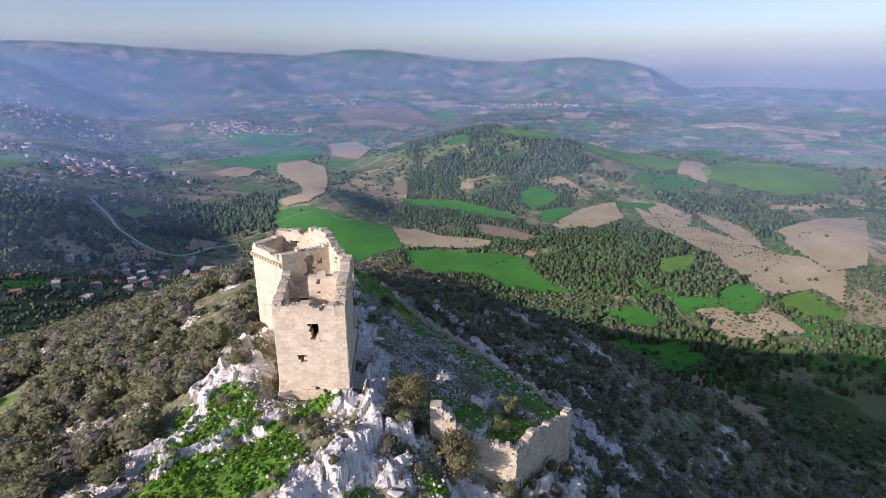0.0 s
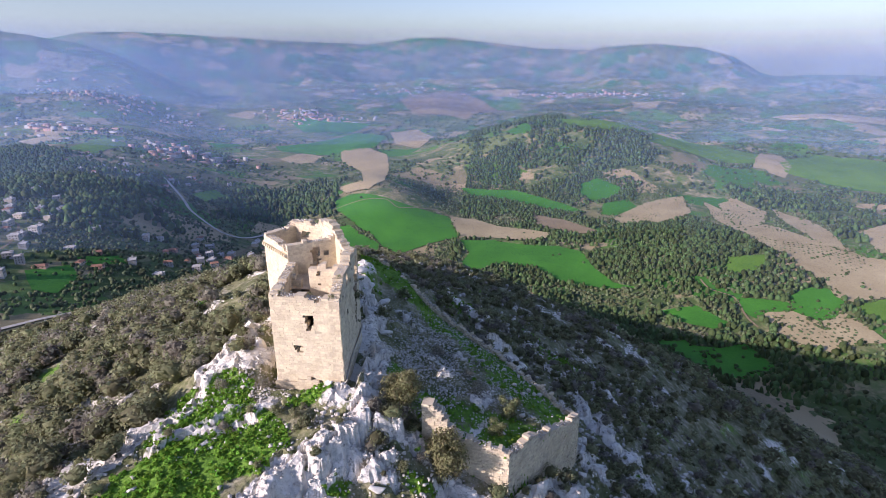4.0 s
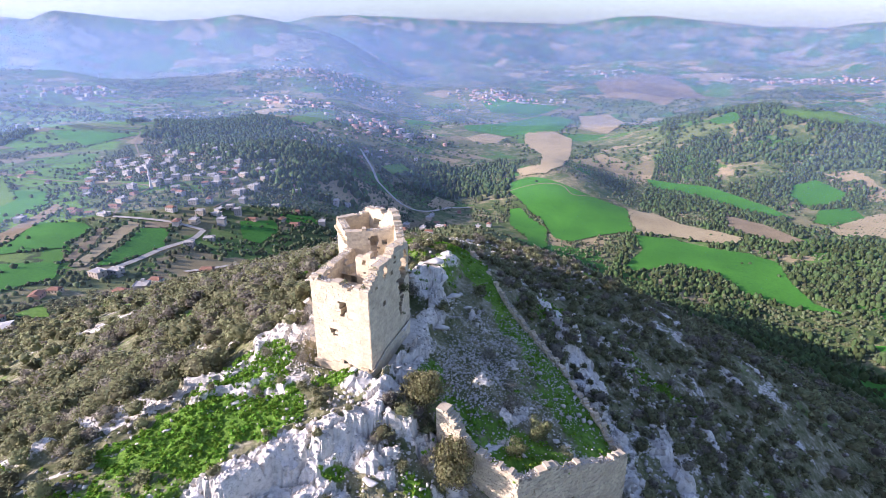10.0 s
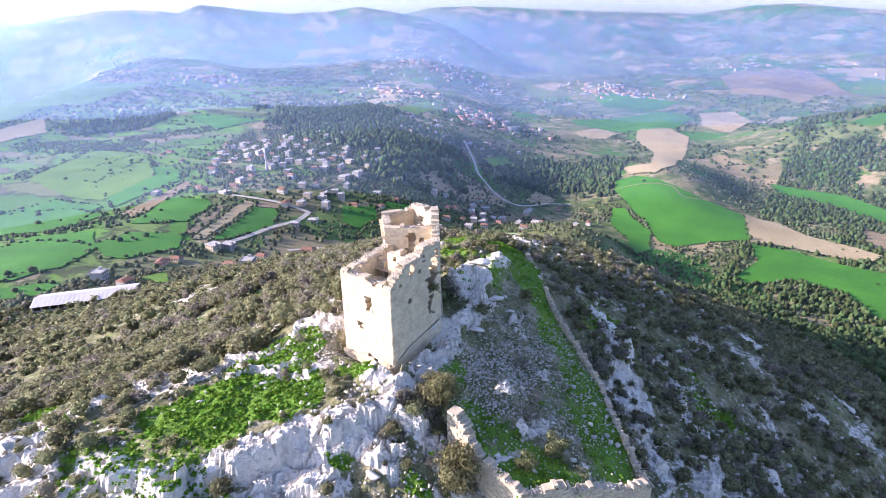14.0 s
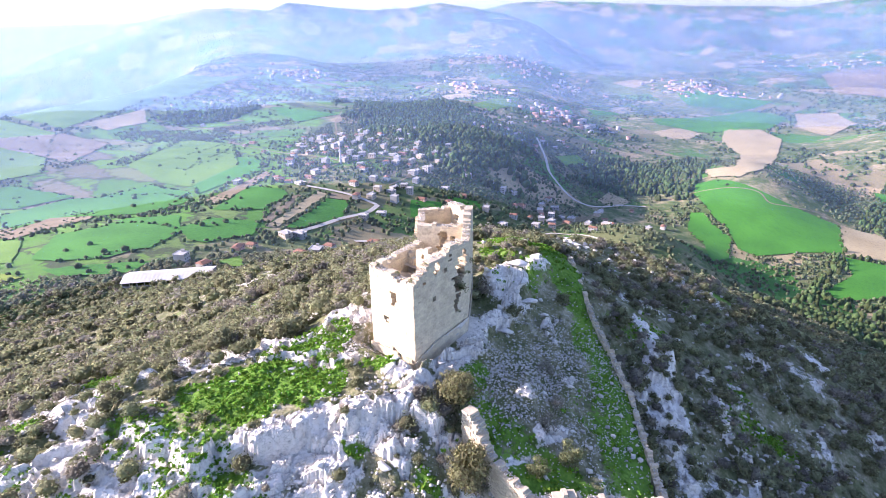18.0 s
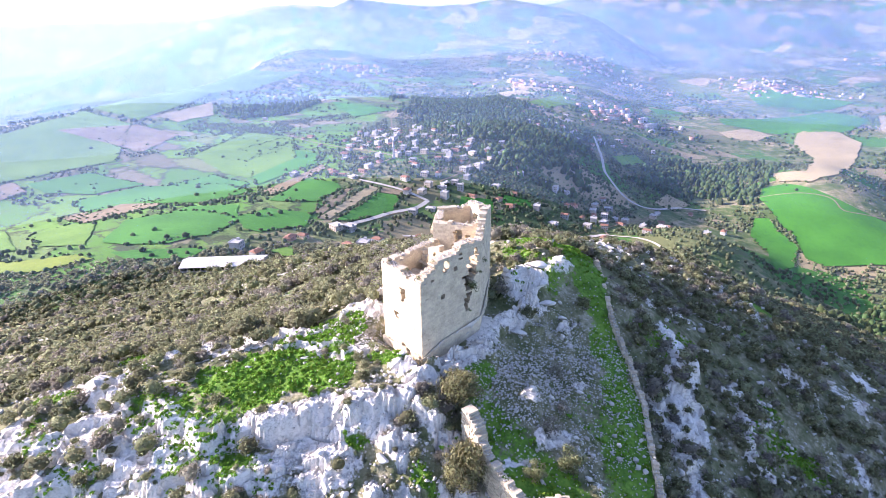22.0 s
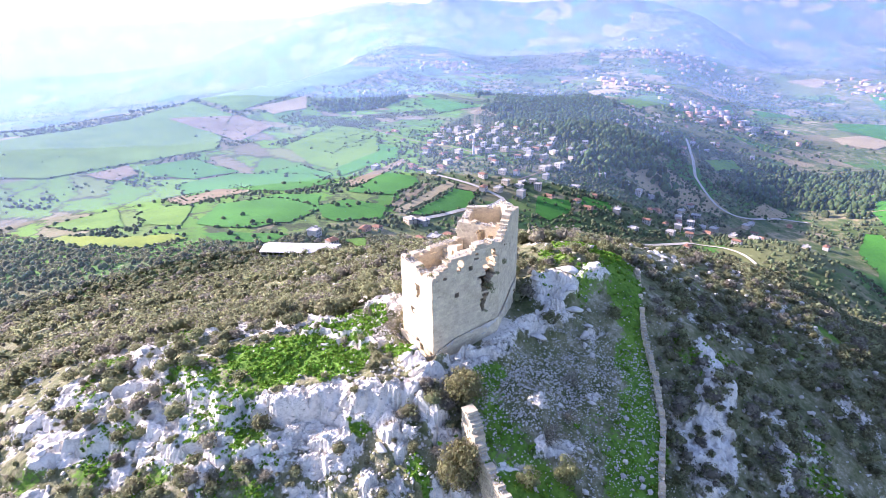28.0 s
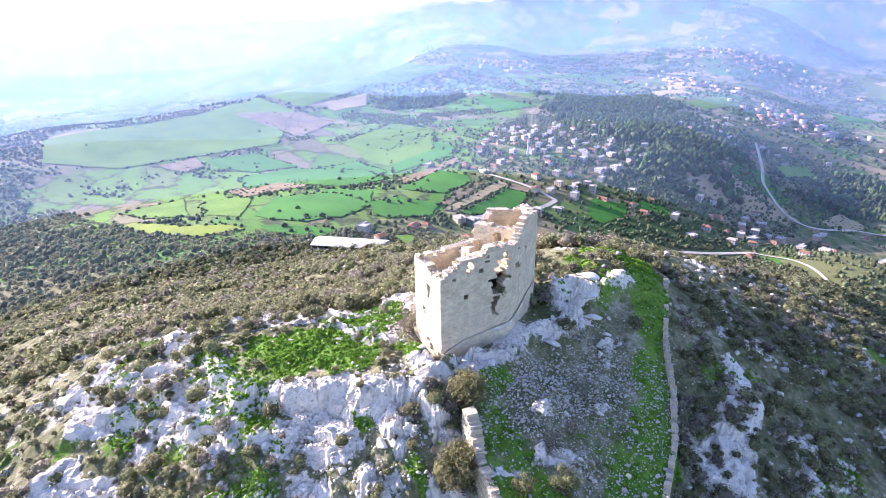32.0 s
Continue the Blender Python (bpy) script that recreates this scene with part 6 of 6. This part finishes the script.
stones("fallen_stones", 22, 80, 9, 18, 1600, 0.25, 1.3, "pale stones on the steep shaded slope", 6)

stones("fallen_stones", -20, 175, 26, 45, 2200, 0.5, 2.2, "pale broken rocks on the shaded flank of the spur", 8)
stones("fallen_stones", 34, 95, 16, 24, 700, 0.4, 1.9, "pale broken rocks on the steep shaded slope", 9)
stones("fallen_stones", -40, 28, 16, 18, 2600, 0.2, 1.2, "pale broken rocks between the shrubs of the crest", 10)


def bush_type(name, mat, leaves, size, label, category, tall=1.0, clumps=16):
    top = new(name)
    v, f = leafy(nrng, leaves, size, (0.5, 0.5, 0.46), 0.46, clumps, 0.17)
    v[:, 2] *= tall
    part("crown", mesh_of("crown", v, f, mat), top)
    b = Boxes()
    for _ in range(6):
        d = Vector((nrng.gauss(0, 0.5), nrng.gauss(0, 0.5), 1)).normalized()
        p, r = Vector((nrng.uniform(-0.05, 0.05), nrng.uniform(-0.05, 0.05), -0.15)), 0.022
        for k in range(3):
            q = p + (d + Vector((nrng.uniform(-0.25, 0.25), nrng.uniform(-0.25, 0.25), 0))) * 0.2
            a = d.orthogonal().normalized()
            c = d.cross(a)
            ring = [p + a * r, p + c * r, p - a * r, p - c * r, q + a * r * 0.6, q + c * r * 0.6, q - a * r * 0.6, q - c * r * 0.6]
            b.piece(ring, [(0, 1, 5, 4), (1, 2, 6, 5), (2, 3, 7, 6), (3, 0, 4, 7)])
            p, r = q, r * 0.6
    part("trunk", b.mesh("trunk", BARK), top)
    tagged(top, label, category, "bushes on the castle rock")
    return top


BUSHES = {"pale": [bush_type("wild_olive", PALEBUSH, 1500, 0.042, "small pale olive-green rounded bush in the ward", "bush", 1.05, 20)],
          "big": [bush_type("wild_olive", BROWNBUSH, 4200, 0.027, "big rounded olive-brown wild olive bush below the keep", "bush", 1.15, 34) for _ in range(2)],
          "olive": [bush_type("wild_olive", OLIVE, 900, 0.050, "rounded grey-green wild olive bush among the rocks", "bush", 1.1) for _ in range(3)],
          "green": [bush_type("evergreen_bush", MAQUIS, 800, 0.052, "dense dark evergreen bush among the rocks", "bush", 0.9) for _ in range(3)],
          "dry": [bush_type("thorn_bush", DRYBUSH, 900, 0.035, "leafless brown thorn bush among the rocks", "bush", 0.9) for _ in range(2)]}
seen = set()


def bush(kind, x, y, size):
    t = nrng.choice(BUSHES[kind])
    m = Matrix.Translation((x, y, high(x, y) - 0.05 * size)) @ Matrix.Rotation(nrng.uniform(0, 6.28), 4, "Z")
    if t.name not in seen:
        seen.add(t.name)
        t.matrix_basis = m
        ob = t
    else:
        ob = copy_thing(t, m)
    ob.scale = (size, size, size * nrng.uniform(0.85, 1.1))


for kind, x, y, size in (("big", -4.2, 56.4, 5.4), ("big", 1.0, 51.8, 5.6), ("pale", 8.4, 61.4, 3.3), ("pale", 7.0, 57.2, 2.7), ("green", -10, 75, 3.0), ("green", -9.0, 87, 2.6), ("dry", 4.5, 62.5, 3.0), ("dry", -1.5, 71, 2.6), ("dry", 3, 66.5, 2.2),
                         ("green", -33, 44.5, 2.2), ("green", -17.0, 50.3, 1.7), ("dry", -24.5, 53, 1.9), ("dry", -20.0, 54.2, 1.6), ("olive", -15.0, 50.0, 1.5), ("green", 25, 70, 3.0), ("olive", 22.5, 58, 2.6)):
    bush(kind, x, y, size)
for _ in range(150):
    a, r = nrng.uniform(0, 6.283), nrng.uniform(14, 46)
    x, y = -18 + r * math.cos(a), 48 + r * math.sin(a)
    rk, gs = covers(np.array([x]), np.array([y]))
    if gs[0] < 0.55 and rk[0] < 0.75 and max(abs(x + 16) - 7, abs(y - 64) - 12) > 1 and not (x > -14 and y > 56) and math.hypot(x - 25, y - 12) > 18:
        bush(nrng.choice(["green", "green", "olive", "dry", "dry"]), x, y, nrng.uniform(0.8, 2.4))

# tufts of herbs and grass on the lawns
tuft = [leafy(nrng, 16, 0.28, (0.5, 0.5, 0.15), 0.15, 4, 0.3) for _ in range(4)]
trs = np.random.RandomState(6)
px, py = trs.uniform(-60, 30, 42000), trs.uniform(15, 108, 42000)
_, g = covers(px, py)
# tufts thinned in the ward, darkening it by colour as shade would
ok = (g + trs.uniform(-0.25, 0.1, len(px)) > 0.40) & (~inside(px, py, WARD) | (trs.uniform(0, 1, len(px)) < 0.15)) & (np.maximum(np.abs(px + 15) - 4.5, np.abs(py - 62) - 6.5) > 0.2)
px, py = px[ok], py[ok]
tagged(new("herbs", scatter_mesh("herbs", tuft, HERB, np.column_stack([px, py, surface(px, py), trs.uniform(0.25, 0.75, len(px)), np.ones(len(px)), trs.uniform(0, 6.28, len(px))]))),
       "fresh green herbs and grass in the hollows between the rocks", "grass", kind="stuff")
for group_ in BUSHES.values():
    for t in group_:
        if t.name not in seen:
            for o in (*t.children_recursive, t):
                bpy.data.objects.remove(o)
